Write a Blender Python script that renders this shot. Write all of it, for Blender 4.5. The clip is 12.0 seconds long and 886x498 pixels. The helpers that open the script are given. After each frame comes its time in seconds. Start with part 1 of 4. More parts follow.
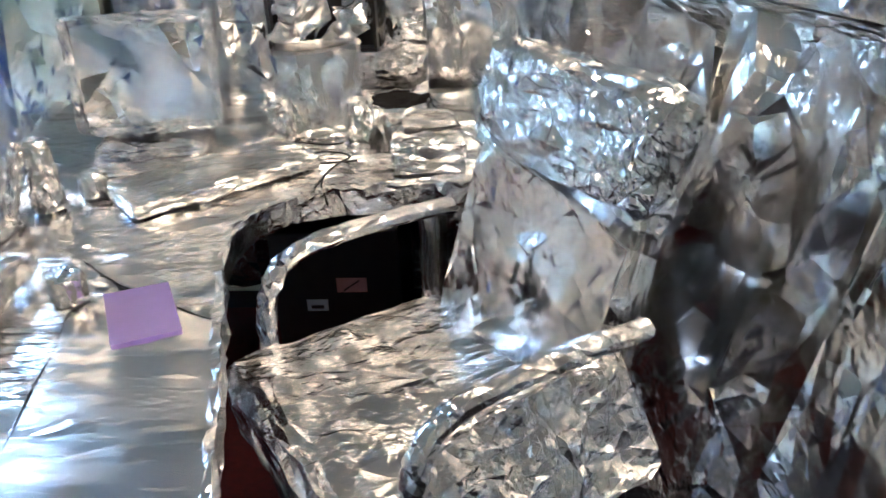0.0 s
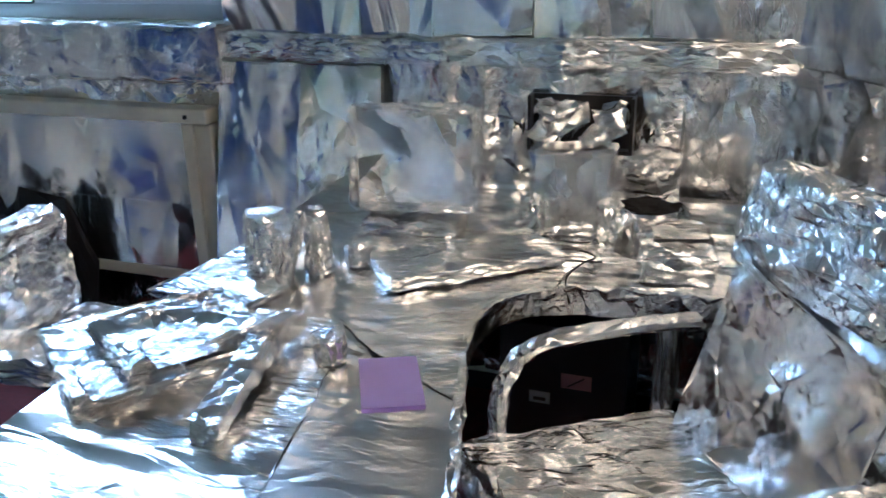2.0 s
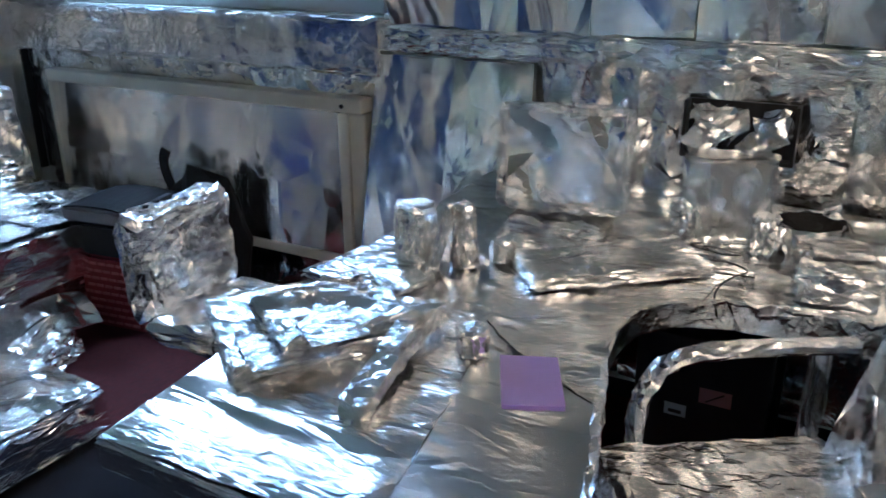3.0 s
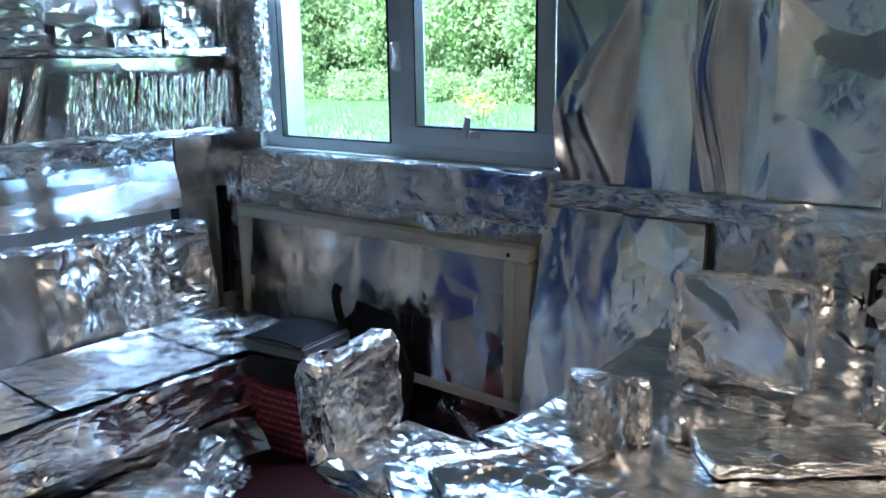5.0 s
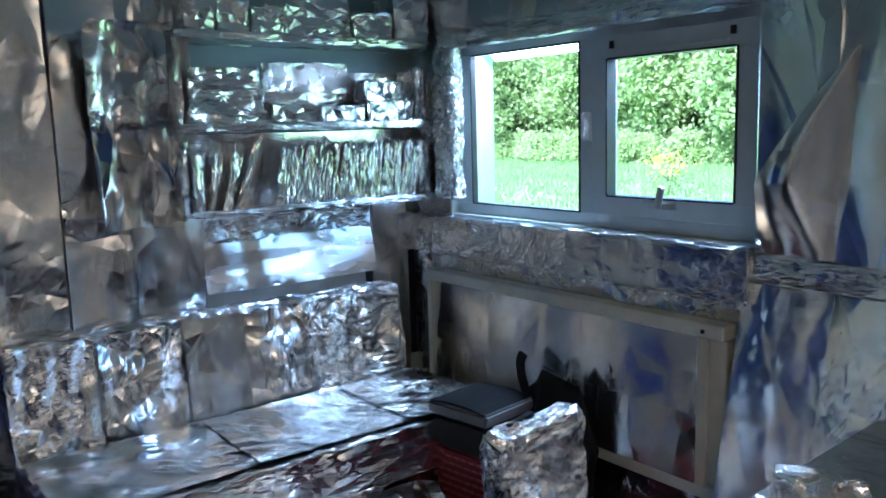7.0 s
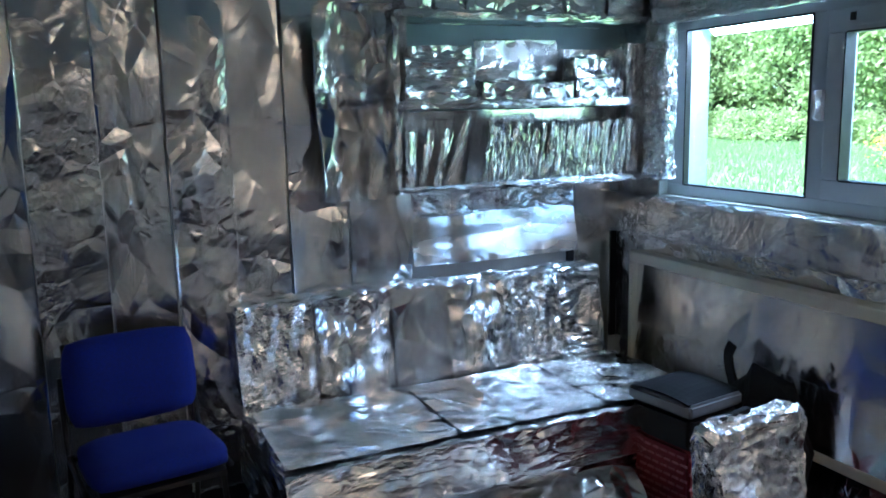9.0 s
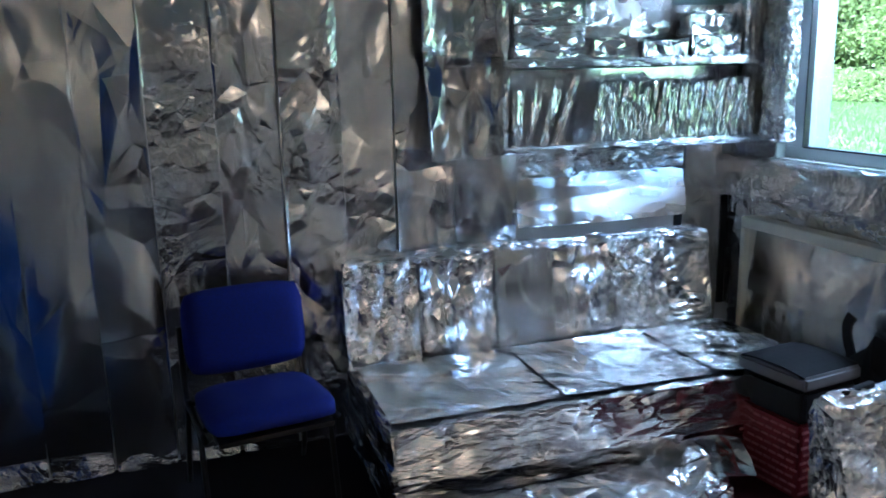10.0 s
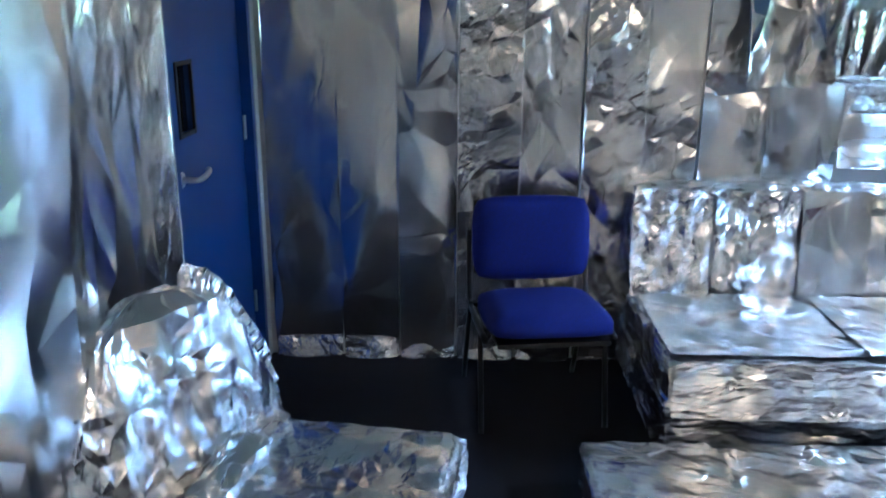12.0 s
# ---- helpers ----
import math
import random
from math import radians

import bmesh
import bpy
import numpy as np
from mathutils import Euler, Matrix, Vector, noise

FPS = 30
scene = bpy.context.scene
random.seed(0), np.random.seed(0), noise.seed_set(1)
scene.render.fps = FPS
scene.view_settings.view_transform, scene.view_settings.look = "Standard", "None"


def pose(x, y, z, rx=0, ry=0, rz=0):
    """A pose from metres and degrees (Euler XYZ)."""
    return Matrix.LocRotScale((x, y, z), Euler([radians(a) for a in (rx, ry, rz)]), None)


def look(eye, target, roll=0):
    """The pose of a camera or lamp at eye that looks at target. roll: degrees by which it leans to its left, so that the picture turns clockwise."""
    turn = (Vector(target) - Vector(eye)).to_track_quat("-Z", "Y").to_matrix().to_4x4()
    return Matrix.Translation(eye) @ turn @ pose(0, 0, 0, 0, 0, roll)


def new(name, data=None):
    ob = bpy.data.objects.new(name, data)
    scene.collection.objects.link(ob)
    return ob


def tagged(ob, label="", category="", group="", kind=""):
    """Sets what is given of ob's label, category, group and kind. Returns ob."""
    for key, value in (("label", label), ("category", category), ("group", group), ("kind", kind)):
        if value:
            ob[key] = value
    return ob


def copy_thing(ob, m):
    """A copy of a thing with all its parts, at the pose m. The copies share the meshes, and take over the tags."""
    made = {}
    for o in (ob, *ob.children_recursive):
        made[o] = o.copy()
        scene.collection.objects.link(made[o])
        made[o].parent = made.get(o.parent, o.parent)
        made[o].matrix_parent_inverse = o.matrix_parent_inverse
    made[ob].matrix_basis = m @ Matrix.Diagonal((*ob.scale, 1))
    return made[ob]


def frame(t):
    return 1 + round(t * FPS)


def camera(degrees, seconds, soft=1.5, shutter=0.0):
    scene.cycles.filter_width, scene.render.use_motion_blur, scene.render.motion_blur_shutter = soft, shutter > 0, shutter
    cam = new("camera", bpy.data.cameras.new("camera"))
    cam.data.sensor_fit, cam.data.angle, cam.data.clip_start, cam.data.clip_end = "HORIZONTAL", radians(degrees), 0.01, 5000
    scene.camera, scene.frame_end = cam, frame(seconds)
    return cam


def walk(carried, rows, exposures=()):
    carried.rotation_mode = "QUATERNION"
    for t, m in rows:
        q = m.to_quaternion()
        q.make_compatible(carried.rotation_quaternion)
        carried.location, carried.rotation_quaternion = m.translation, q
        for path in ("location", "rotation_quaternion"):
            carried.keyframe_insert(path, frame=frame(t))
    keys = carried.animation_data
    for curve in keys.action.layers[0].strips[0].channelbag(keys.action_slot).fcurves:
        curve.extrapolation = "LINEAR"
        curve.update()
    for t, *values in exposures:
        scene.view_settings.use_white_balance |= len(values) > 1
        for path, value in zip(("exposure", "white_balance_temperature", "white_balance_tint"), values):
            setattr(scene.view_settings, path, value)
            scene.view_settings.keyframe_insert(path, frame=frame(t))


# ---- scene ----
from mathutils.geometry import delaunay_2d_cdt

cam = camera(57.5, 12.0, shutter=0.25)
PATH = [
    (0, (0.564, -1.005, 1.417), (0.471, 0.773, 0.506), -2.3),
    (0.5, (0.547, -1.005, 1.428), (0.326, 0.788, 0.569), -1.8),
    (1, (0.535, -1.012, 1.441), (0.195, 0.793, 0.65), -1.5),
    (1.5, (0.525, -1.025, 1.451), (0.057, 0.78, 0.727), -1.4),
    (2, (0.508, -1.037, 1.454), (-0.108, 0.731, 0.751), -1.0),
    (2.5, (0.498, -1.051, 1.462), (-0.252, 0.668, 0.768), -0.7),
    (3, (0.481, -1.063, 1.467), (-0.426, 0.571, 0.755), -0.4),
    (3.2, (0.478, -1.069, 1.475), (-0.478, 0.539, 0.765), 0.1),
    (4.8, (0.418, -1.085, 1.593), (-0.794, 0.429, 1.105), -0.7),
    (5, (0.417, -1.111, 1.61), (-0.82, 0.397, 1.164), -0.8),
    (5.5, (0.411, -1.118, 1.606), (-0.904, 0.348, 1.254), -0.7),
    (6, (0.405, -1.145, 1.65), (-0.994, 0.252, 1.347), -1.5),
    (6.5, (0.402, -1.158, 1.653), (-1.068, 0.17, 1.379), -1.6),
    (6.7, (0.401, -1.119, 1.653), (-1.112, 0.159, 1.376), -1.6),
    (8.3, (0.357, -1.172, 1.661), (-1.363, -0.201, 1.343), -1.4),
    (8.5, (0.35, -1.178, 1.664), (-1.401, -0.26, 1.367), -1.4),
    (9, (0.35, -1.195, 1.662), (-1.444, -0.379, 1.322), -1.3),
    (9.5, (0.341, -1.214, 1.638), (-1.477, -0.497, 1.21), -1.1),
    (10, (0.322, -1.24, 1.655), (-1.539, -0.645, 1.228), -1.4),
    (10.5, (0.326, -1.249, 1.656), (-1.593, -0.827, 1.284), -1.2),
    (10.6, (0.33, -1.279, 1.65), (-1.598, -0.895, 1.279), -0.7),
    (11, (0.326, -1.265, 1.635), (-1.637, -1.033, 1.328), -1.0),
    (11.5, (0.314, -1.299, 1.624), (-1.646, -1.195, 1.24), -0.4),
    (12, (0.293, -1.326, 1.589), (-1.619, -1.382, 1.006), 0.4),
]
walk(cam, [(t, look(eye, target, roll)) for t, eye, target, roll in PATH], [(0.0, 3.75, 4900, 9), (2.5, 3.08, 4650, 8), (5.0, 2.58, 4650, 9), (10.0, 2.54, 4700, 9), (12.0, 3.5, 4550, 8)])

# ---- world, sun, exposure ----
world = bpy.data.worlds.new("world")
scene.world = world
world.use_nodes = True
wn = world.node_tree.nodes
sky = wn.new("ShaderNodeTexSky")
sky.sky_type = "NISHITA"
sky.sun_disc = False
sky.sun_elevation = radians(48)
sky.sun_rotation = radians(160)
wn["Background"].inputs["Strength"].default_value = 0.15
world.node_tree.links.new(sky.outputs[0], wn["Background"].inputs[0])
sun = new("sun", bpy.data.lights.new("sun", "SUN"))
sun.data.energy, sun.data.angle, sun.data.color = 5.0, radians(0.5), (1.0, 0.95, 0.88)
sun.matrix_world = look((0, 0, 30), (-0.34 * 30, 0.94 * 30, 30 - 33))

# added lamp for more skylight through the window, unseen under its outer reveal's head
glow = new("skylight_fill", bpy.data.lights.new("skylight_fill", "AREA"))
glow.data.shape, glow.data.size, glow.data.size_y = "RECTANGLE", 1.6, 0.18
glow.data.energy, glow.data.color = 8.0, (0.80, 0.90, 1.0)
glow.matrix_world = look((-2.0, 1.66, 2.045), (-2.0, 1.66 - 0.6, 2.045 - 0.8))

# ---- materials ----
def material(name):
    m = bpy.data.materials.new(name)
    m.use_nodes = True
    nt = m.node_tree
    return m, nt, nt.nodes["Principled BSDF"]


def node(nt, kind, **values):
    n = nt.nodes.new(kind)
    for key, value in values.items():
        if key in n.inputs.keys():
            n.inputs[key].default_value = value
    return n


def maths(nt, op, a, b=None):
    n = nt.nodes.new("ShaderNodeMath")
    n.operation = op
    for i, v in ((0, a), (1, b)):
        if v is None:
            continue
        if isinstance(v, (int, float)):
            n.inputs[i].default_value = v
        else:
            nt.links.new(v, n.inputs[i])
    return n.outputs[0]


def vmaths(nt, op, a, b=None, scale=None):
    n = nt.nodes.new("ShaderNodeVectorMath")
    n.operation = op
    for i, v in ((0, a), (1, b)):
        if v is None:
            continue
        if isinstance(v, tuple):
            n.inputs[i].default_value = v
        else:
            nt.links.new(v, n.inputs[i])
    if scale is not None:
        n.inputs["Scale"].default_value = scale
    return n.outputs["Value"] if op == "DOT_PRODUCT" else n.outputs["Vector"]


def coords(nt, scale=(1, 1, 1)):
    """Object coordinates, shifted for each object."""
    tc = nt.nodes.new("ShaderNodeTexCoord")
    info = nt.nodes.new("ShaderNodeObjectInfo")
    far = vmaths(nt, "SCALE", (7.3, 3.1, 5.7), scale=1.0)
    sh = nt.nodes.new("ShaderNodeVectorMath")
    sh.operation = "SCALE"
    nt.links.new(far, sh.inputs[0])
    nt.links.new(info.outputs["Random"], sh.inputs["Scale"])
    p = vmaths(nt, "ADD", tc.outputs["Object"], sh.outputs["Vector"])
    return vmaths(nt, "MULTIPLY", p, scale)


def ramp(nt, fac, stops):
    r = nt.nodes.new("ShaderNodeValToRGB")
    r.color_ramp.elements[0].position, r.color_ramp.elements[0].color = stops[0][0], (*stops[0][1], 1)
    r.color_ramp.elements[1].position, r.color_ramp.elements[1].color = stops[-1][0], (*stops[-1][1], 1)
    for pos, c in stops[1:-1]:
        e = r.color_ramp.elements.new(pos)
        e.color = (*c, 1)
    nt.links.new(fac, r.inputs[0])
    return r.outputs[0]


def foil(name, swell, creases, rough, stretch=(1, 1, 1), tone=0.90, lines=0.0, calm_share=(0.36, 0.60), still=0.15):
    """Kitchen foil: soft swells, smooth areas and crumpled areas of flat facets that meet in straight sharp creases. swell and creases: (metres, slope)."""
    m, nt, bsdf = material(name)
    p = coords(nt, stretch)
    info = nt.nodes.new("ShaderNodeObjectInfo")
    soft = node(nt, "ShaderNodeTexNoise", Scale=1.0 / swell[0], Detail=0.0)
    nt.links.new(p, soft.inputs["Vector"])
    height = maths(nt, "MULTIPLY", soft.outputs["Fac"], swell[0] * swell[1] * 2.0)
    warp = node(nt, "ShaderNodeTexNoise", Scale=0.6 / creases[0][0], Detail=0.0)
    nt.links.new(p, warp.inputs["Vector"])
    off = vmaths(nt, "SUBTRACT", warp.outputs["Color"], (0.5, 0.5, 0.5))
    pw = vmaths(nt, "ADD", p, vmaths(nt, "SCALE", off, scale=creases[0][0] * 0.35))
    busy = node(nt, "ShaderNodeTexNoise", Scale=0.30 / creases[0][0], Detail=2.0)
    nt.links.new(p, busy.inputs["Vector"])
    calm = node(nt, "ShaderNodeMapRange")
    calm.interpolation_type = "SMOOTHSTEP"
    calm.inputs["From Min"].default_value, calm.inputs["From Max"].default_value = calm_share
    calm.inputs["To Min"].default_value, calm.inputs["To Max"].default_value = still, 1.2
    nt.links.new(busy.outputs["Fac"], calm.inputs["Value"])
    for k, (size, slope) in enumerate(creases):
        turn = nt.nodes.new("ShaderNodeVectorRotate")
        turn.rotation_type = "AXIS_ANGLE"
        turn.inputs["Axis"].default_value = (0.5 - 0.3 * k, 0.35 + 0.4 * k, 0.6 + 0.2 * k)
        nt.links.new(maths(nt, "MULTIPLY", info.outputs["Random"], 5.0 + k), turn.inputs["Angle"])
        nt.links.new(pw, turn.inputs["Vector"])
        q = vmaths(nt, "MULTIPLY", turn.outputs[0], (1.0, 0.62, 1.25))
        square = []
        for feature in ("F1", "F2"):
            v = node(nt, "ShaderNodeTexVoronoi", Scale=1.0 / size, Randomness=1.0)
            v.feature = feature
            nt.links.new(q, v.inputs["Vector"])
            square.append(maths(nt, "MULTIPLY", v.outputs["Distance"], v.outputs["Distance"]))
            if feature == "F1":
                lot = nt.nodes.new("ShaderNodeSeparateColor")
                nt.links.new(v.outputs["Color"], lot.inputs[0])
        # the difference of the squared distances is flat on each facet and nought on the cell's edge
        rise = maths(nt, "SUBTRACT", square[1], square[0])
        rise = maths(nt, "MULTIPLY", rise, maths(nt, "SUBTRACT", maths(nt, "MULTIPLY", lot.outputs[0], 2.2), 0.9))
        h = maths(nt, "MULTIPLY", rise, size * slope * 0.5)
        height = maths(nt, "ADD", height, maths(nt, "MULTIPLY", h, calm.outputs[0]) if k else h)
    if lines:
        w = node(nt, "ShaderNodeTexNoise", Scale=1.0, Detail=3.0)
        nt.links.new(vmaths(nt, "MULTIPLY", p, (14.0, 14.0, 150.0)), w.inputs["Vector"])
        height = maths(nt, "ADD", height, maths(nt, "MULTIPLY", w.outputs["Fac"], lines))
    bump = node(nt, "ShaderNodeBump", Strength=1.0, Distance=1.0)
    nt.links.new(height, bump.inputs["Height"])
    nt.links.new(bump.outputs[0], bsdf.inputs["Normal"])
    patch = node(nt, "ShaderNodeTexNoise", Scale=9.0, Detail=4.0)
    nt.links.new(p, patch.inputs["Vector"])
    mr = node(nt, "ShaderNodeMapRange")
    mr.inputs["From Min"].default_value, mr.inputs["From Max"].default_value = 0.35, 0.7
    mr.inputs["To Min"].default_value, mr.inputs["To Max"].default_value = rough * 0.75, rough * 1.25
    nt.links.new(patch.outputs["Fac"], mr.inputs["Value"])
    nt.links.new(mr.outputs[0], bsdf.inputs["Roughness"])
    bsdf.inputs["Metallic"].default_value = 1.0
    c = ramp(nt, patch.outputs["Fac"], [(0.3, (tone * 0.96, tone * 0.962, tone * 0.96)), (0.7, (tone, tone, tone * 0.995))])
    nt.links.new(c, bsdf.inputs["Base Color"])
    return m


def plain(name, colour, rough, metal=0.0, vary=0.15, scale=20.0, bump=0.0, bump_scale=200.0, coat=0.0):
    m, nt, bsdf = material(name)
    p = coords(nt)
    n = node(nt, "ShaderNodeTexNoise", Scale=scale, Detail=6.0, Roughness=0.65)
    nt.links.new(p, n.inputs["Vector"])
    lo = tuple(c * (1 - vary) for c in colour)
    hi = tuple(min(1, c * (1 + vary)) for c in colour)
    nt.links.new(ramp(nt, n.outputs["Fac"], [(0.3, lo), (0.7, hi)]), bsdf.inputs["Base Color"])
    mr = node(nt, "ShaderNodeMapRange")
    mr.inputs["To Min"].default_value, mr.inputs["To Max"].default_value = rough * 0.85, min(1.0, rough * 1.15)
    nt.links.new(n.outputs["Fac"], mr.inputs["Value"])
    nt.links.new(mr.outputs[0], bsdf.inputs["Roughness"])
    bsdf.inputs["Metallic"].default_value = metal
    bsdf.inputs["Coat Weight"].default_value = coat
    if bump:
        f = node(nt, "ShaderNodeTexNoise", Scale=bump_scale, Detail=3.0)
        nt.links.new(p, f.inputs["Vector"])
        b = node(nt, "ShaderNodeBump", Strength=0.6, Distance=bump)
        nt.links.new(f.outputs["Fac"], b.inputs["Height"])
        nt.links.new(b.outputs[0], bsdf.inputs["Normal"])
    return m


FOIL_WALL = foil("foil_wall", (0.30, 0.10), ((0.15, 0.16), (0.06, 0.15), (0.022, 0.11)), 0.21, (1.0, 1.0, 0.75), 0.91, 0.00012)
FOIL_DESK = foil("foil_desk", (0.12, 0.09), ((0.07, 0.13), (0.022, 0.22), (0.010, 0.14)), 0.18, (0.50, 1.2, 1.0), 0.92, still=0.35)
FOIL_FINE = foil("foil_fine", (0.10, 0.15), ((0.045, 0.26), (0.018, 0.30), (0.008, 0.20)), 0.21, tone=0.92, still=0.5)
FOIL_MID = foil("foil_mid", (0.16, 0.16), ((0.09, 0.24), (0.034, 0.23), (0.013, 0.16)), 0.21, tone=0.92, still=0.35)
FOIL_BOLD = foil("foil_bold", (0.20, 0.20), ((0.12, 0.27), (0.048, 0.23), (0.017, 0.14)), 0.21, tone=0.92, still=0.25)
FOIL_SMOOTH = foil("foil_smooth", (0.40, 0.10), ((0.22, 0.11), (0.065, 0.12), (0.020, 0.08)), 0.20, (1.0, 1.0, 0.65), 0.91, 0.00008, (0.46, 0.68), 0.08)
FOIL_LONG = foil("foil_long", (0.14, 0.18), ((0.10, 0.28), (0.038, 0.27), (0.014, 0.17)), 0.21, (1.0, 0.65, 1.1), 0.92, still=0.3)
FOIL_BOOK = foil("foil_book", (0.06, 0.12), ((0.030, 0.22), (0.012, 0.18)), 0.19, (1.6, 1.6, 0.5), 0.92, still=0.4)
FOIL_CRINKLE = foil("foil_crinkle", (0.10, 0.08), ((0.045, 0.12), (0.015, 0.20), (0.007, 0.15)), 0.19, (0.85, 1.15, 1.0), 0.92, still=0.6)
FOIL_DRAPE = foil("foil_drape", (0.14, 0.14), ((0.09, 0.20), (0.030, 0.18), (0.011, 0.12)), 0.22, (1.2, 1.2, 0.6), 0.92, still=0.3)
FOIL_DESK_CALM = foil("foil_desk_calm", (0.14, 0.03), ((0.10, 0.05), (0.022, 0.17), (0.010, 0.12)), 0.22, (0.32, 1.2, 1.0), 0.91, 0.0, (0.38, 0.62), 0.25)
FOIL_CALM = foil("foil_calm", (0.25, 0.05), ((0.22, 0.06), (0.045, 0.09), (0.016, 0.07)), 0.25, (0.40, 1.2, 1.0), 0.91, 0.0, (0.42, 0.62), 0.10)
NOTE = plain("purple_paper", (0.62, 0.48, 0.86), 0.75, vary=0.04, bump=0.0002, bump_scale=900)
CREAM = plain("cream_enamel", (0.70, 0.67, 0.55), 0.45, vary=0.10, scale=7, bump=0.0003)
FRAME = plain("window_plastic", (0.50, 0.54, 0.55), 0.42, vary=0.05, scale=12)
REVEAL = plain("outer_render", (0.48, 0.54, 0.49), 0.85, vary=0.06, scale=30, bump=0.002)
BLUE_CLOTH = plain("blue_cloth", (0.010, 0.018, 0.22), 0.92, vary=0.18, scale=90, bump=0.0012, bump_scale=650)
BLUE_PAINT = plain("blue_paint", (0.012, 0.05, 0.22), 0.42, vary=0.08, scale=6, bump=0.0003)
CARPET = plain("dark_carpet", (0.011, 0.011, 0.018), 0.97, vary=0.35, scale=60, bump=0.003, bump_scale=420)
RED_RUG = plain("red_carpet", (0.07, 0.009, 0.011), 0.96, vary=0.35, scale=50, bump=0.003, bump_scale=380)
BLACK = plain("black_plastic", (0.010, 0.010, 0.011), 0.38, vary=0.2, scale=30)
BLACK_MATTE = plain("matt_black_plastic", (0.012, 0.012, 0.013), 0.7, vary=0.2, scale=40, bump=0.0004)
BLACK_MATTE.node_tree.nodes["Principled BSDF"].inputs["Specular IOR Level"].default_value = 0.12
BLACK_METAL = plain("black_steel", (0.012, 0.012, 0.013), 0.35, vary=0.2, metal=0.0)
GREY = plain("grey_plastic", (0.20, 0.20, 0.21), 0.45, vary=0.1)
# bag cloth, and the black put in for unlit gaps and hollows
CLOTH_GAP_BLACK = plain("black_cloth_and_gaps", (0.008, 0.008, 0.009), 0.95, vary=0.4, scale=50, bump=0.004, bump_scale=150)
RED = plain("red_plastic", (0.19, 0.014, 0.022), 0.55, vary=0.2, scale=25)
PALE_RED = plain("pale_red_band", (0.40, 0.12, 0.12), 0.6, vary=0.25, scale=40)
STEEL = plain("brushed_steel", (0.62, 0.61, 0.59), 0.32, metal=1.0, vary=0.08, scale=60)
WHITE = plain("white_plastic", (0.78, 0.79, 0.78), 0.4, vary=0.03)
PINK = plain("pink_paper", (0.52, 0.24, 0.22), 0.8, vary=0.06)
PAPER = plain("white_paper", (0.55, 0.56, 0.56), 0.8, vary=0.05)
SHELF_BACK = plain("shelf_back_teal", (0.30, 0.40, 0.39), 0.45, vary=0.06, scale=5)
INK = plain("dark_ink", (0.04, 0.03, 0.03), 0.8)
PLASTER = plain("wall_plaster", (0.55, 0.56, 0.54), 0.9, vary=0.05, scale=8, bump=0.001)
CEILING = plain("ceiling_tile", (0.40, 0.43, 0.43), 0.95, vary=0.06, scale=40, bump=0.002)
BARK = plain("bark", (0.09, 0.065, 0.045), 0.95, vary=0.4, scale=14, bump=0.02, bump_scale=30)
FLOWER = plain("yellow_petals", (0.72, 0.56, 0.06), 0.7, vary=0.2)


def leaf_material(name, lo, hi):
    m, nt, bsdf = material(name)
    g = nt.nodes.new("ShaderNodeNewGeometry")
    nt.links.new(ramp(nt, g.outputs["Random Per Island"], [(0.0, lo), (1.0, hi)]), bsdf.inputs["Base Color"])
    bsdf.inputs["Roughness"].default_value = 0.55
    bsdf.inputs["Transmission Weight"].default_value = 0.0
    tr = nt.nodes.new("ShaderNodeBsdfTranslucent")
    nt.links.new(ramp(nt, g.outputs["Random Per Island"], [(0.0, lo), (1.0, hi)]), tr.inputs["Color"])
    mix = nt.nodes.new("ShaderNodeMixShader")
    mix.inputs[0].default_value = 0.6
    nt.links.new(bsdf.outputs[0], mix.inputs[1])
    nt.links.new(tr.outputs[0], mix.inputs[2])
    nt.links.new(mix.outputs[0], nt.nodes["Material Output"].inputs[0])
    return m


LEAF = leaf_material("leaf_green", (0.31, 0.40, 0.14), (0.46, 0.55, 0.25))
LEAF_DARK = leaf_material("leaf_dark", (0.26, 0.34, 0.12), (0.38, 0.47, 0.20))
GRASS_BLADE = leaf_material("grass_blade", (0.18, 0.28, 0.09), (0.29, 0.39, 0.16))


def grass_ground():
    m, nt, bsdf = material("meadow_grass")
    p = coords(nt)
    a = node(nt, "ShaderNodeTexNoise", Scale=0.35, Detail=5.0)
    b = node(nt, "ShaderNodeTexNoise", Scale=14.0, Detail=6.0)
    for n in (a, b):
        nt.links.new(p, n.inputs["Vector"])
    f = maths(nt, "ADD", maths(nt, "MULTIPLY", a.outputs["Fac"], 0.6), maths(nt, "MULTIPLY", b.outputs["Fac"], 0.4))
    nt.links.new(ramp(nt, f, [(0.35, (0.18, 0.27, 0.08)), (0.5, (0.23, 0.33, 0.12)), (0.68, (0.29, 0.38, 0.16))]), bsdf.inputs["Base Color"])
    bsdf.inputs["Roughness"].default_value = 0.95
    bsdf.inputs["Specular IOR Level"].default_value = 0.05
    bp = node(nt, "ShaderNodeBump", Strength=0.8, Distance=0.06)
    nt.links.new(b.outputs["Fac"], bp.inputs["Height"])
    nt.links.new(bp.outputs[0], bsdf.inputs["Normal"])
    return m


GRASS = grass_ground()


def glass_material():
    m, nt, bsdf = material("window_glass")
    bsdf.inputs["Base Color"].default_value = (0.97, 1.0, 0.98, 1)
    bsdf.inputs["Roughness"].default_value = 0.0
    bsdf.inputs["IOR"].default_value = 1.45
    bsdf.inputs["Transmission Weight"].default_value = 1.0
    return m


GLASS = glass_material()


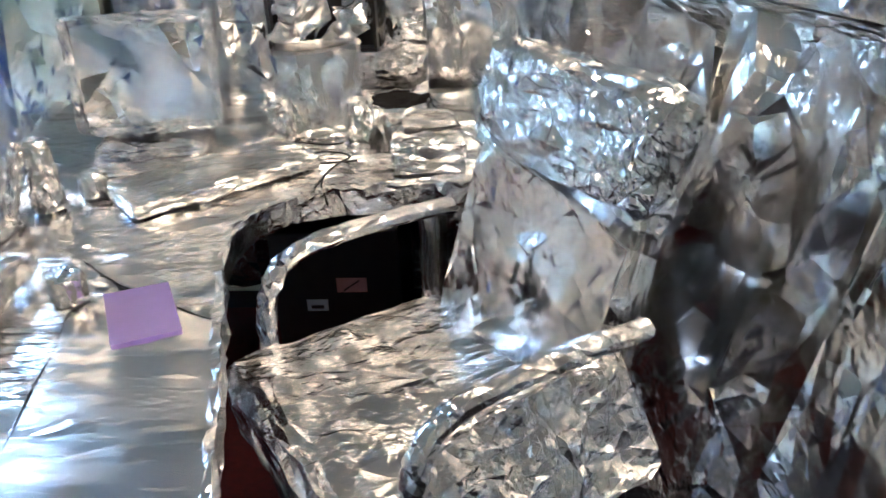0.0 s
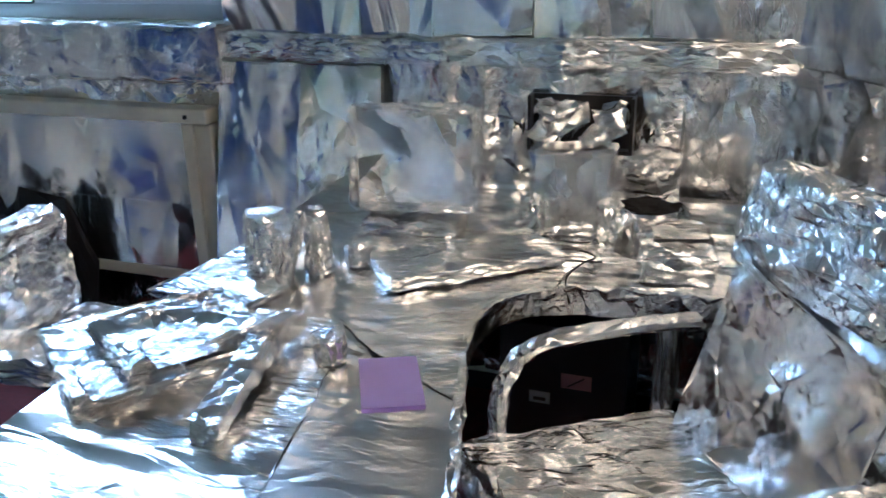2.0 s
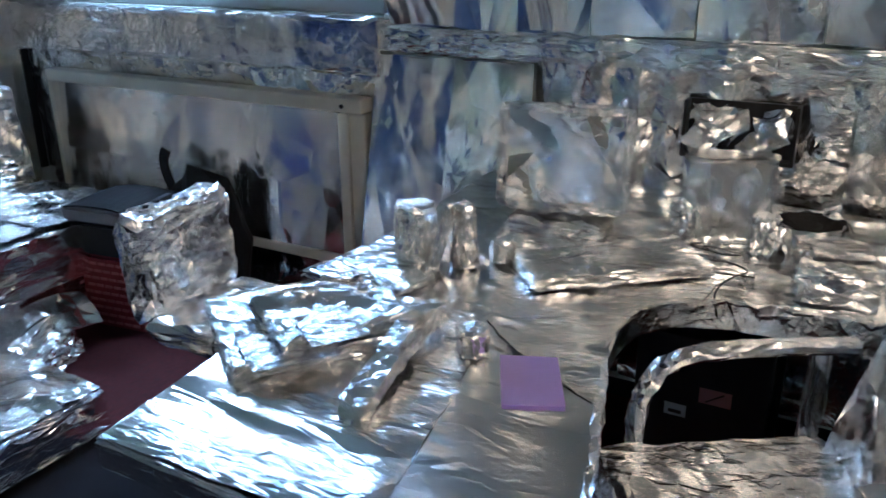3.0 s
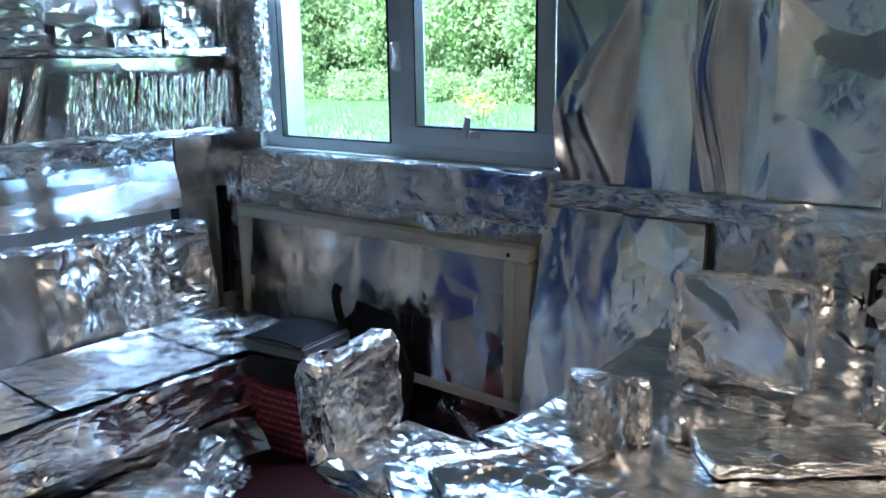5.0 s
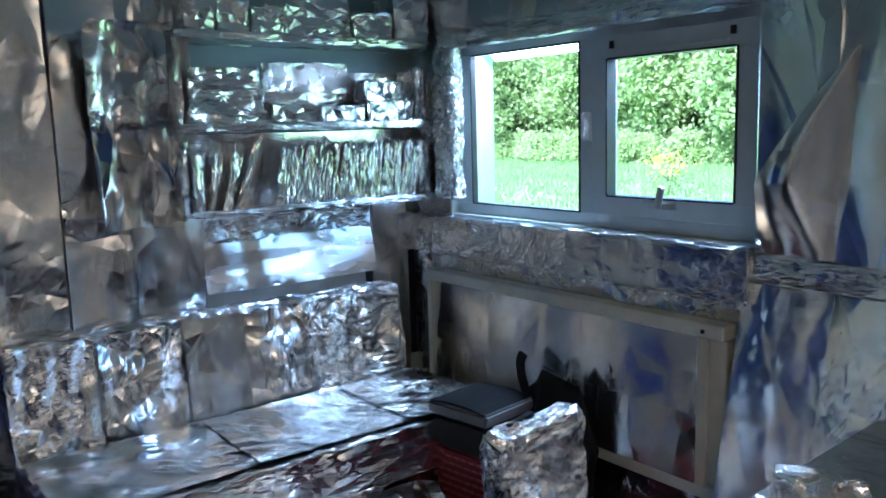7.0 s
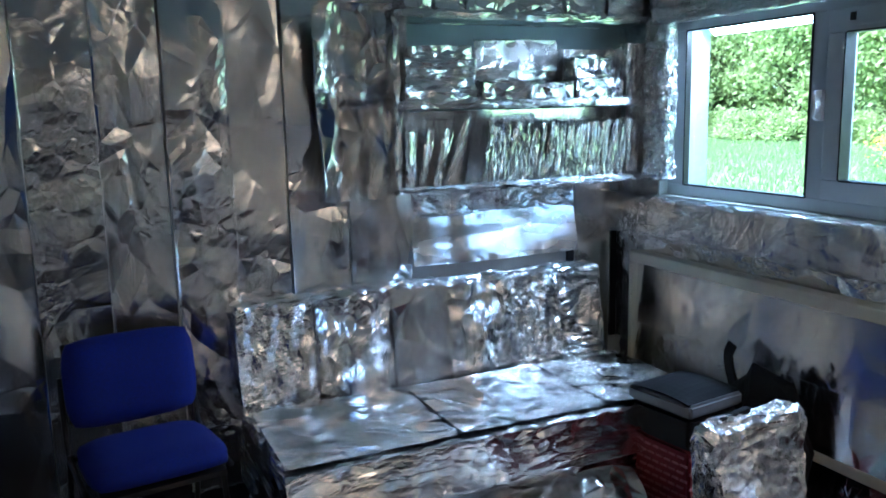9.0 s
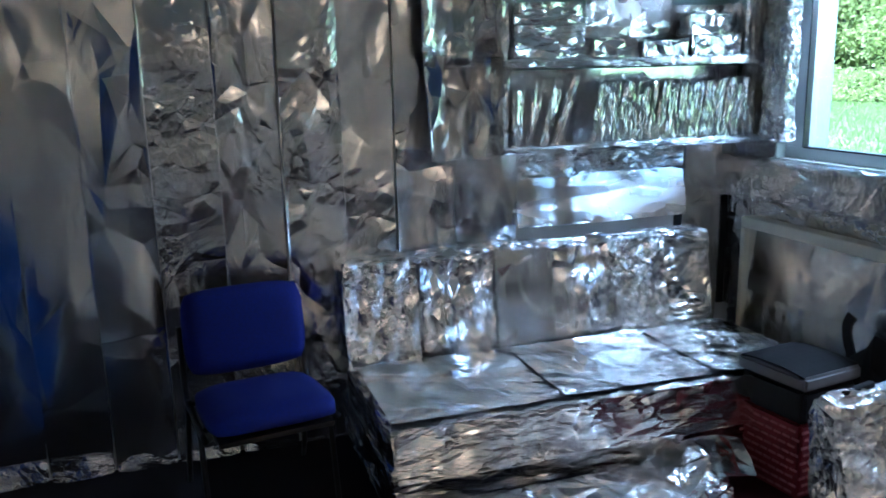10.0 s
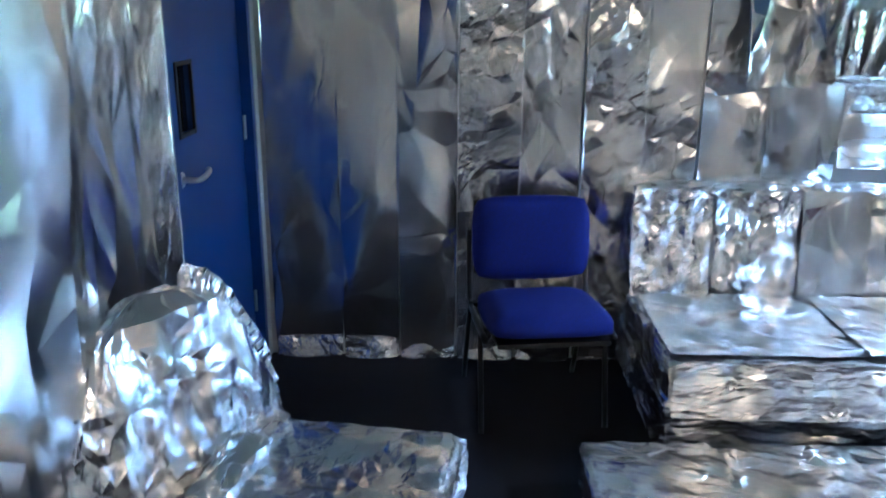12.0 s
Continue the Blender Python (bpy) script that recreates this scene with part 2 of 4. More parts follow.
def dark_glass():
    m, nt, bsdf = material("dark_glass")
    bsdf.inputs["Base Color"].default_value = (0.008, 0.008, 0.01, 1)
    bsdf.inputs["Roughness"].default_value = 0.12
    return m


DARK_GLASS = dark_glass()


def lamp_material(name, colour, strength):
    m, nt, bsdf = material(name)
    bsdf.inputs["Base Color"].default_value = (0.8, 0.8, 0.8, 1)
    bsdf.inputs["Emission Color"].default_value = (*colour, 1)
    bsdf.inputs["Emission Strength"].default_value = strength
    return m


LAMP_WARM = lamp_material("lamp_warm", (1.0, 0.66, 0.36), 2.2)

# ---- building blocks ----
RNG = random.Random(11)


def thing(name, label, category, place=(0, 0, 0), turn=0.0, group=""):
    ob = new(name)
    ob.matrix_basis = pose(*place, 0, 0, turn)
    return tagged(ob, label, category, group)


def part(name, shape, mat, parent, label=""):
    """Links a bmesh or a mesh as one object under a thing or a part."""
    if isinstance(shape, bmesh.types.BMesh):
        me = bpy.data.meshes.new(name)
        shape.to_mesh(me)
        shape.free()
    else:
        me = shape
    if not me.materials:
        me.materials.append(mat)
    ob = new(name, me)
    ob.parent = parent
    return tagged(ob, label)


def solo(name, shape, mat, label, category, m=None, group="", kind=""):
    ob = part(name, shape, mat, None)
    if m is not None:
        ob.matrix_basis = m
    return tagged(ob, label, category, group, kind)


def moved(bm, m):
    bmesh.ops.transform(bm, matrix=m, verts=bm.verts)
    return bm


def box(x0, x1, y0, y1, z0, z1, bevel=0.0, seg=2):
    bm = bmesh.new()
    bmesh.ops.create_cube(bm, size=1.0, matrix=Matrix.LocRotScale(((x0 + x1) / 2, (y0 + y1) / 2, (z0 + z1) / 2), None, (x1 - x0, y1 - y0, z1 - z0)))
    if bevel:
        bmesh.ops.bevel(bm, geom=bm.edges[:], offset=bevel, segments=seg, affect="EDGES", profile=0.6)
    return bm


def tube(r0, r1, z0, z1, seg=20, bevel=0.0):
    bm = bmesh.new()
    bmesh.ops.create_cone(bm, cap_ends=True, segments=seg, radius1=r0, radius2=r1, depth=z1 - z0, matrix=Matrix.Translation((0, 0, (z0 + z1) / 2)))
    if bevel:
        rim = [e for e in bm.edges if abs(e.verts[0].co.z - e.verts[1].co.z) < 1e-6]
        bmesh.ops.bevel(bm, geom=rim, offset=bevel, segments=2, affect="EDGES", profile=0.6)
    return bm


def join(*parts):
    bm = parts[0]
    for other in parts[1:]:
        me = bpy.data.meshes.new("join")
        other.to_mesh(me)
        other.free()
        bm.from_mesh(me)
        bpy.data.meshes.remove(me)
    return bm


def prism(outline, z0, z1, bevel=0.0):
    """An upright block over a plan outline."""
    bm = bmesh.new()
    low = [bm.verts.new((x, y, z0)) for x, y in outline]
    face = bm.faces.new(low)
    up = bmesh.ops.extrude_face_region(bm, geom=[face])
    bmesh.ops.translate(bm, vec=(0, 0, z1 - z0), verts=[v for v in up["geom"] if isinstance(v, bmesh.types.BMVert)])
    bmesh.ops.recalc_face_normals(bm, faces=bm.faces[:])
    if bevel:
        bmesh.ops.bevel(bm, geom=bm.edges[:], offset=bevel, segments=2, affect="EDGES")
    return bm


def ribbon(path, width, thick, up=Vector((0, 0, 1))):
    """A bar of rectangular section along a path; width runs level, thick across it."""
    bm = bmesh.new()
    rings = []
    n = len(path)
    for i in range(n):
        p = Vector(path[i])
        t = (Vector(path[min(i + 1, n - 1)]) - Vector(path[max(i - 1, 0)])).normalized()
        s = t.cross(up)
        s = s.normalized() if s.length > 1e-4 else Vector((1, 0, 0))
        u = s.cross(t).normalized()
        rings.append([bm.verts.new(p + s * a * width / 2 + u * b * thick / 2) for a, b in ((-1, -1), (1, -1), (1, 1), (-1, 1))])
    for a, b in zip(rings, rings[1:]):
        for i in range(4):
            bm.faces.new((a[i], a[(i + 1) % 4], b[(i + 1) % 4], b[i]))
    bm.faces.new(rings[0][::-1])
    bm.faces.new(rings[-1])
    bmesh.ops.recalc_face_normals(bm, faces=bm.faces[:])
    return bm


def rope(path, radius, seg=6):
    bm = bmesh.new()
    rings = []
    n = len(path)
    for i in range(n):
        t = (Vector(path[min(i + 1, n - 1)]) - Vector(path[max(i - 1, 0)])).normalized()
        q = t.to_track_quat("Z", "X")
        rings.append([bm.verts.new(Vector(path[i]) + q @ Vector((radius * math.cos(a * math.tau / seg), radius * math.sin(a * math.tau / seg), 0))) for a in range(seg)])
    for a, b in zip(rings, rings[1:]):
        for i in range(seg):
            bm.faces.new((a[i], a[(i + 1) % seg], b[(i + 1) % seg], b[i]))
    bm.faces.new(rings[0][::-1])
    bm.faces.new(rings[-1])
    for f in bm.faces:
        f.smooth = True
    return bm


def curve(points, n=8):
    """A smooth path through the points (Catmull-Rom)."""
    pts = [Vector(p) for p in points]
    pts = [pts[0] * 2 - pts[1]] + pts + [pts[-1] * 2 - pts[-2]]
    out = []
    for a, b, c, d in zip(pts, pts[1:], pts[2:], pts[3:]):
        for i in range(n):
            t = i / n
            out.append(0.5 * ((2 * b) + (c - a) * t + (2 * a - 5 * b + 4 * c - d) * t * t + (3 * b - a - 3 * c + d) * t ** 3))
    return out + [pts[-2]]


def sharpen(me, degrees=6):
    """Flat facets with hard creases; only the slightest bends stay soft."""
    for poly in me.polygons:
        poly.use_smooth = True
    me.set_sharp_from_angle(angle=radians(degrees))
    return me


def wrap(bm, cell, amp, seed, degrees=8, push=0.0, drift=0.22):
    """Wraps a solid in crumpled foil: facets of about the cell's size, creased at random."""
    if cell > 0.04:
        cell, amp = cell * 0.75, amp * 0.42
    rng = random.Random(seed)
    bmesh.ops.triangulate(bm, faces=bm.faces[:])
    for _ in range(7):
        long_ones = [e for e in bm.edges if e.calc_length() > cell * 1.5]
        if not long_ones:
            break
        bmesh.ops.subdivide_edges(bm, edges=long_ones, cuts=1, use_grid_fill=False)
        bmesh.ops.triangulate(bm, faces=[f for f in bm.faces if len(f.verts) > 3], quad_method="BEAUTY", ngon_method="BEAUTY")
    bm.normal_update()
    off = Vector((seed * 1.7 % 13, seed * 2.9 % 17, 3.3))
    for v in bm.verts:
        calm = 0.35 + 1.1 * max(0.0, 0.5 + noise.noise(v.co * 6 + off))
        n = v.normal.copy()
        slide = Vector((rng.uniform(-1, 1), rng.uniform(-1, 1), rng.uniform(-1, 1))) * cell * drift
        v.co += n * ((rng.random() ** 2 - 0.25) * 2 * amp * calm + push) + slide - n * slide.dot(n)
        v.co += n * noise.noise(v.co * 9 + off) * amp * 0.8
    me = bpy.data.meshes.new("wrapped")
    bm.to_mesh(me)
    bm.free()
    return sharpen(me, degrees)


def sheet(w, h, cell, amp, seed, folds=0.0, fold_width=0.12, tall=2.2, ragged=0.008, degrees=6, curl=0.0):
    """A hanging or lying foil sheet: x along its width, z up, bulging towards -y. Long facets, creases and soft upright folds."""
    amp *= 0.32
    cell *= 0.85
    rng = random.Random(seed)
    ox, oz = rng.uniform(0, 50), rng.uniform(0, 50)
    pts = []
    nx, nz = max(2, round(w / cell)), max(2, round(h / (cell * tall)))
    for i in range(nx + 1):
        for end in (0.0, h):
            pts.append((w * i / nx, end + (rng.uniform(-1, 1) * ragged)))
    for i in range(1, nz):
        for end in (0.0, w):
            pts.append((end + rng.uniform(-1, 1) * ragged, h * i / nz))
    count = int(w * h / (cell * cell * tall) * 1.25)
    tries = 0
    while count > 0 and tries < 40000:
        tries += 1
        x, z = rng.uniform(0.02, 0.98) * w, rng.uniform(0.02, 0.98) * h
        dense = 0.55 + 0.9 * noise.noise((x * 3.2 + ox, z * 2.4 + oz, 1.0))
        if rng.random() < dense:
            pts.append((x, z))
            count -= 1
    # squeeze the heights so that the facets come out long and upright
    flat = [Vector((x, z / tall)) for x, z in pts]
    verts, _, faces, _, _, _ = delaunay_2d_cdt(flat, [], [], 0, 1e-5)
    co = []
    for v in verts:
        x, z = v.x, v.y * tall
        busy = max(0.15, 0.6 + 1.1 * noise.noise((x * 3.2 + ox, z * 2.4 + oz, 1.0)))
        d = amp * busy * (rng.random() * 1.6)
        d += folds * (0.5 + 0.5 * math.sin((x / fold_width + 1.3 * noise.noise((x * 2 + ox, z * 1.1 + oz, 7.0))) * math.tau)) * (0.4 + 0.6 * z / h)
        d += folds * 0.8 * (0.5 + noise.noise((x * 1.7 + ox, z * 0.9 + oz, 3.0)))
        if curl:
            d += curl * max(0.0, 1 - z / (0.25 * h)) ** 2
        co.append((x, -max(0.001, d), z))
    me = bpy.data.meshes.new("foil_sheet")
    me.from_pydata(co, [], [f[::-1] for f in faces])
    return sharpen(me, degrees)


def lay(outline, cell, amp, seed, degrees=6):
    """A foil sheet with a free outline, lying level, bulging upwards at its creases."""
    rng = random.Random(seed)
    pts = []
    for (x0, y0), (x1, y1) in zip(outline, outline[1:] + outline[:1]):
        n = max(1, round(math.hypot(x1 - x0, y1 - y0) / cell))
        for i in range(n):
            j = rng.uniform(-0.1, 0.1) * cell if i else 0.0
            pts.append(Vector((x0 + (x1 - x0) * i / n + j, y0 + (y1 - y0) * i / n + j)))
    rim = len(pts)
    xs, ys = [p[0] for p in outline], [p[1] for p in outline]
    for _ in range(int((max(xs) - min(xs)) * (max(ys) - min(ys)) / cell ** 2)):
        pts.append(Vector((rng.uniform(min(xs), max(xs)), rng.uniform(min(ys), max(ys)))))
    verts, _, faces, orig, _, _ = delaunay_2d_cdt(pts, [], [list(range(rim))], 1, 1e-5)
    me = bpy.data.meshes.new("foil_sheet")
    me.from_pydata([(v.x, v.y, amp * rng.random() ** 2) for v in verts], [], faces)
    return sharpen(me, degrees)


def strip(parent, m, w, h, seed, mat=None, cell=0.045, amp=0.006, name="foil_sheet", **more):
    """One sheet of foil as a piece of a wall; m places its lower left corner."""
    ob = part(name, sheet(w, h, cell, amp, seed, **more), mat or FOIL_WALL, parent)
    ob.matrix_basis = m
    return ob


def moved_sheet(me, place, turn=(0, 0, 0)):
    me.transform(pose(*place, *turn))
    return me

# ---- the room ----
W, S, N, H = -3.2, -2.23, 1.46, 2.5          # west wall, south wall, north wall, ceiling
E0, E_TURN = Vector((0.74, 1.46)), -65.8      # the east wall runs at an angle from the corner
E_DIR = Vector((math.cos(radians(E_TURN)), math.sin(radians(E_TURN))))
E_NORM = Vector((-E_DIR.y, E_DIR.x)) * -1     # towards the room
E1 = E0 + E_DIR * ((E0.y - S) / -E_DIR.y)


def setting(name, shape, mat, label, category="wall"):
    return solo(name, shape, mat, label, category, kind="structure")


WX0, WX1, WZ0, WZ1 = -2.86, -1.15, 1.22, 2.06  # window opening
T = 0.30
wall_north = setting("wall_north", join(
    box(W - T, WX0, N, N + T, -0.45, H + 0.3), box(WX1, E0.x + 0.5, N, N + T, -0.45, H + 0.3),
    box(WX0, WX1, N, N + T, -0.45, WZ0), box(WX0, WX1, N, N + T, WZ1, H + 0.3)), REVEAL, "rendered outer wall with a window opening, lined with kitchen foil")
wall_west = setting("wall_west", box(W - T, W, S - T, N, 0.0, H + 0.3), PLASTER, "plastered wall lined with upright strips of kitchen foil")
DX0, DX1, DZ = -3.14, -2.16, 2.08
wall_south = setting("wall_south", join(
    box(W, DX0, S - T, S, 0, H + 0.3), box(DX1, E1.x + 0.6, S - T, S, 0, H + 0.3), box(DX0, DX1, S - T, S, DZ, H + 0.3)),
    PLASTER, "plastered wall with a blue door, lined with kitchen foil")
out = E_DIR.orthogonal() * (1 if E_DIR.orthogonal().dot(E_NORM) < 0 else -1) * T
wall_east = setting("wall_east", prism([tuple(E0), tuple(E1), tuple(E1 + out), tuple(E0 + out)], 0, H + 0.3), PLASTER, "slanting plastered wall hung with loose kitchen foil")
floor = setting("floor", prism([(W - T, S - T), (E1.x + 0.6, S - T), tuple(E1), tuple(E0), (W - T, N)], -0.2, 0.0), CARPET, "dark navy carpet floor", "floor")
ceiling = setting("ceiling", prism([(W - T, S - T), (E1.x + 0.8, S - T), (E0.x + 0.8, N + T), (W - T, N + T)], H, H + 0.2), CEILING, "plain pale grey ceiling", "ceiling")
y1 = S - T
# unseen box added behind the door to keep daylight out of its gaps
door_block = setting("wall_lobby", join(box(DX0 - 0.3, DX1 + 0.3, y1 - 1.0, y1 - 0.94, -0.2, H), box(DX0 - 0.3, DX0 - 0.24, y1 - 0.94, y1, -0.2, H), box(DX1 + 0.24, DX1 + 0.3, y1 - 0.94, y1, -0.2, H),
    box(DX0 - 0.24, DX1 + 0.24, y1 - 0.94, y1, -0.2, -0.002), box(DX0 - 0.24, DX1 + 0.24, y1 - 0.94, y1, H - 0.1, H)), PLASTER, "unseen closed box behind the door, added to block daylight")

# foil on the west wall: upright strips
edges = [-2.20, -1.88, -1.62, -1.36, -1.09, -0.83, -0.57, -0.33, -0.06]
for i, (a, b) in enumerate(zip(edges, edges[1:])):
    low = 0.02 if b < -0.6 else 0.03
    strip(wall_west, pose(W + 0.012 + 0.006 * (i % 2), a, low, 0, 0, 90), b - a - 0.012, H - low - 0.01, 100 + i, FOIL_SMOOTH if i < 3 else FOIL_WALL, amp=0.002 if i < 2 else 0.006, degrees=12 if i < 2 else 6,
          folds=0.008 if i < 2 else 0.010 + 0.006 * (i % 3), fold_width=0.17 + 0.05 * (i % 2), cell=0.06 if i < 2 else 0.09, tall=2.0, curl=0.015 if i > 1 else 0.0)
    strip(wall_west, pose(W + 0.045 + 0.006 * (i % 2), a + 0.005, low - 0.012, -14, 0, 90), b - a - 0.02, 0.09, 110 + i, FOIL_FINE, amp=0.012, cell=0.03, tall=0.9, name="foil_hem")
strip(wall_west, pose(W + 0.012, -0.06, 0.85, 0, 0, 90), 0.30, H - 0.9, 121, FOIL_SMOOTH, amp=0.006, folds=0.03, fold_width=0.3, cell=0.07)
strip(wall_west, pose(W + 0.014, 0.24, 1.15, 0, 0, 90), 0.92, 0.20, 122, FOIL_FINE, amp=0.008, cell=0.022, tall=1.2)
strip(wall_west, pose(W + 0.060, 0.24, 0.93, -11, 0, 90), 0.92, 0.23, 123, FOIL_CALM, amp=0.001, cell=0.05, tall=1.0, folds=0.014, fold_width=0.7, degrees=40)
strip(wall_west, pose(W + 0.012, 1.18, 0.3, 0, 0, 90), 0.215, 1.0, 124, FOIL_SMOOTH, amp=0.006)
# thin black strips put in for the dark of unlit gaps
part("gap_lining", prism([(-3.199, 1.13), (-3.183, 1.13), (-3.183, 1.17), (-3.199, 1.17)], 0.50, 0.93), CLOTH_GAP_BLACK, wall_west, "black strip put in for the unlit gap between foil sheets")
part("gap_lining", box(W + 0.001, W + 0.017, 1.405, 1.445, 0.42, 1.0), CLOTH_GAP_BLACK, wall_west, "black strip put in for the unlit gap between foil sheets")
part("shelf_back", box(W + 0.002, W + 0.014, 0.13, N - 0.01, 1.33, H - 0.02), SHELF_BACK, wall_west, "dull teal-grey board behind the shelves")
strip(wall_west, pose(W + 0.017, 0.14, 1.33, 8, 0, 90), 1.29, 0.325, 125, FOIL_SMOOTH, amp=0.005)
strip(wall_west, pose(W + 0.017, 0.14, 1.70, 0, 0, 90), 1.29, 0.24, 126, FOIL_MID, amp=0.008)
# foil on the north wall
strip(wall_north, pose(W + 0.02, N - 0.012, 1.22), WX0 - W - 0.02, H - 1.23, 140, FOIL_FINE, amp=0.010, cell=0.03, tall=1.4)
strip(wall_north, pose(W + 0.02, N - 0.012, 0.02), 1.2, 1.04, 141, FOIL_MID, amp=0.008)
strip(wall_north, pose(-2.0, N - 0.012, 0.02), 0.86, 1.04, 142, FOIL_MID, amp=0.008)
strip(wall_north, pose(WX0 + 0.0, N - 0.012, WZ1 + 0.005), WX1 - WX0, H - WZ1 - 0.01, 143, FOIL_SMOOTH, amp=0.006, folds=0.03, fold_width=0.5)
ne = [-1.14, -0.86, -0.62, -0.37, -0.05, 0.30, 0.73]
for i, (a, b) in enumerate(zip(ne, ne[1:])):
    strip(wall_north, pose(a, N - 0.012 - 0.006 * (i % 2), 1.19), b - a - 0.005, H - 1.2, 150 + i, FOIL_SMOOTH if i < 3 else FOIL_WALL,
          amp=0.010, folds=0.024 if i < 3 else 0.014, fold_width=0.24, cell=0.09, tall=2.4, degrees=14)
ne2 = [-1.16, -0.84, -0.55, -0.2, 0.12, 0.42, 0.73]
for i, (a, b) in enumerate(zip(ne2, ne2[1:])):
    strip(wall_north, pose(a, N - (0.26 if i < 2 else 0.012) - 0.006 * (i % 2), 0.03, -12.5 if i < 2 else 0), b - a - 0.005, 1.08, 160 + i, (FOIL_SMOOTH, FOIL_WALL, FOIL_MID)[min(i, 2)],
          amp=0.010, folds=0.009 if i < 2 else 0.018, fold_width=0.14, cell=0.04, tall=1.6, degrees=35 if i < 2 else 10)


def flap_mesh(a, b, c, d, bulge):
    """A loose sheet of foil: fixed along a-d, its free edge curving out from a through b to c, and rolled over at the edge."""
    bm = bmesh.new()
    a, b, c, d = Vector(a), Vector(b), Vector(c), Vector(d)
    n, k = 22, 14
    rows = []
    for i in range(n + 1):
        u = i / n
        fixed = a.lerp(d, u)
        free = a.lerp(b, u / 0.62) if u < 0.62 else b.lerp(c, (u - 0.62) / 0.38)
        free = free.lerp(a * (1 - u) ** 2 + b * 2 * u * (1 - u) + c * u * u, 0.35)
        row = []
        for j in range(k + 1):
            w = j / k
            p = fixed.lerp(free, w)
            p.y -= bulge * math.sin(math.pi * min(1.0, w * 1.15) * 0.62) * math.sin(math.pi * min(1.0, u * 0.9 + 0.05)) + 0.012 * math.sin(w * 9 + u * 5) * u
            row.append(bm.verts.new(p))
        rows.append(row)
    for i in range(n):
        for j in range(k):
            bm.faces.new((rows[i][j], rows[i][j + 1], rows[i + 1][j + 1], rows[i + 1][j]))
    bmesh.ops.remove_doubles(bm, verts=bm.verts[:], dist=0.0005)
    for f in bm.faces:
        f.smooth = True
    return bm


part("foil_flap", flap_mesh((-0.80, N - 0.035, 1.87), (-1.09, N - 0.10, 1.47), (-1.08, N - 0.045, 1.20), (-0.82, N - 0.040, 1.20), 0.07), FOIL_SMOOTH, wall_north, "loose sheet of foil curling off the wall")
part("foil_flap", flap_mesh((-0.46, N - 0.040, 2.05), (-0.62, N - 0.10, 1.62), (-0.56, N - 0.045, 1.20), (-0.45, N - 0.040, 1.20), 0.05), FOIL_SMOOTH, wall_north, "loose sheet of foil curling off the wall")
# foil on the south wall
for i, (a, w) in enumerate(((-0.98, 0.42), (-1.40, 0.42), (-1.80, 0.27))):
    strip(wall_south, pose(a - 0.01, S + 0.012 + 0.006 * (2 - i), 0.12 + 0.05 * i, 0, 0, 180), w, H - 0.2, 170 + i, FOIL_SMOOTH if i < 2 else FOIL_MID,
          amp=0.008, folds=(0.05, 0.03, 0.012)[i], fold_width=0.26, cell=0.07, tall=2.8)
for i in range(4):
    strip(wall_south, pose(-0.52 + 0.46 * i, S + 0.014 + 0.008 * (i % 2), 0.03, 0, 0, 180), 0.46, H - 0.05, 180 + i, amp=0.01, folds=0.03, cell=0.08, tall=2.4)
# foil on the slanting east wall: loose drapes, slumped towards the floor
for i in range(8):
    p = E0 + E_DIR * (0.01 + 0.46 * i) + E_NORM * (0.014 + 0.008 * (i % 2))
    strip(wall_east, pose(p.x, p.y, 1.13, 0, 0, E_TURN), 0.47, H - 1.14, 190 + i, FOIL_MID if i % 3 else FOIL_WALL, amp=0.016, folds=0.05, fold_width=0.20, cell=0.09, tall=2.2)
    p += E_NORM * ((0.30 if i > 1 else 0.03) + 0.03 * (i % 2))
    strip(wall_east, pose(p.x, p.y, 0.10 - 0.05 * (i % 2), -16.5 if i > 1 else -1, 0, E_TURN), 0.49, 1.03, 200 + i, FOIL_MID if i % 3 else FOIL_BOLD,
          amp=0.030, folds=0.05, fold_width=0.24, cell=0.08, tall=2.0, degrees=11)

# foil-wrapped cable trunking on the north and east walls
trunk = setting("trim_trunking_north", wrap(box(WX1 - 0.02, E0.x - 0.02, N - 0.06, N - 0.005, 1.105, 1.185, 0.006), 0.05, 0.007, 31), FOIL_WALL, "cable trunking wrapped in kitchen foil", "trim")
bm = moved(box(0.03, 3.4, -0.06, -0.004, 1.03, 1.12, 0.006), pose(E0.x, E0.y, 0, 0, 0, E_TURN))
setting("trim_trunking_east", wrap(bm, 0.06, 0.010, 32), FOIL_BOLD, "cable trunking wrapped in kitchen foil", "trim")
# foil-wrapped sill
sill = setting("window_sill", wrap(box(W + 0.02, WX1 + 0.03, N - 0.09, N + 0.035, 1.02, 1.215, 0.010), 0.09, 0.005, 33), FOIL_WALL, "deep window sill wrapped in kitchen foil", "sill")
setting("trim_window_head", wrap(box(WX0 - 0.02, WX1 + 0.02, N - 0.055, N - 0.004, WZ1 - 0.02, WZ1 + 0.06, 0.008), 0.05, 0.010, 34), FOIL_MID, "foil-wrapped lining over the window", "trim")
setting("trim_window_side", wrap(box(WX0 - 0.06, WX0 + 0.09, N - 0.05, N + 0.01, 1.30, WZ1 + 0.01, 0.010), 0.03, 0.010, 35), FOIL_FINE, "window reveal wrapped in crumpled foil", "trim")

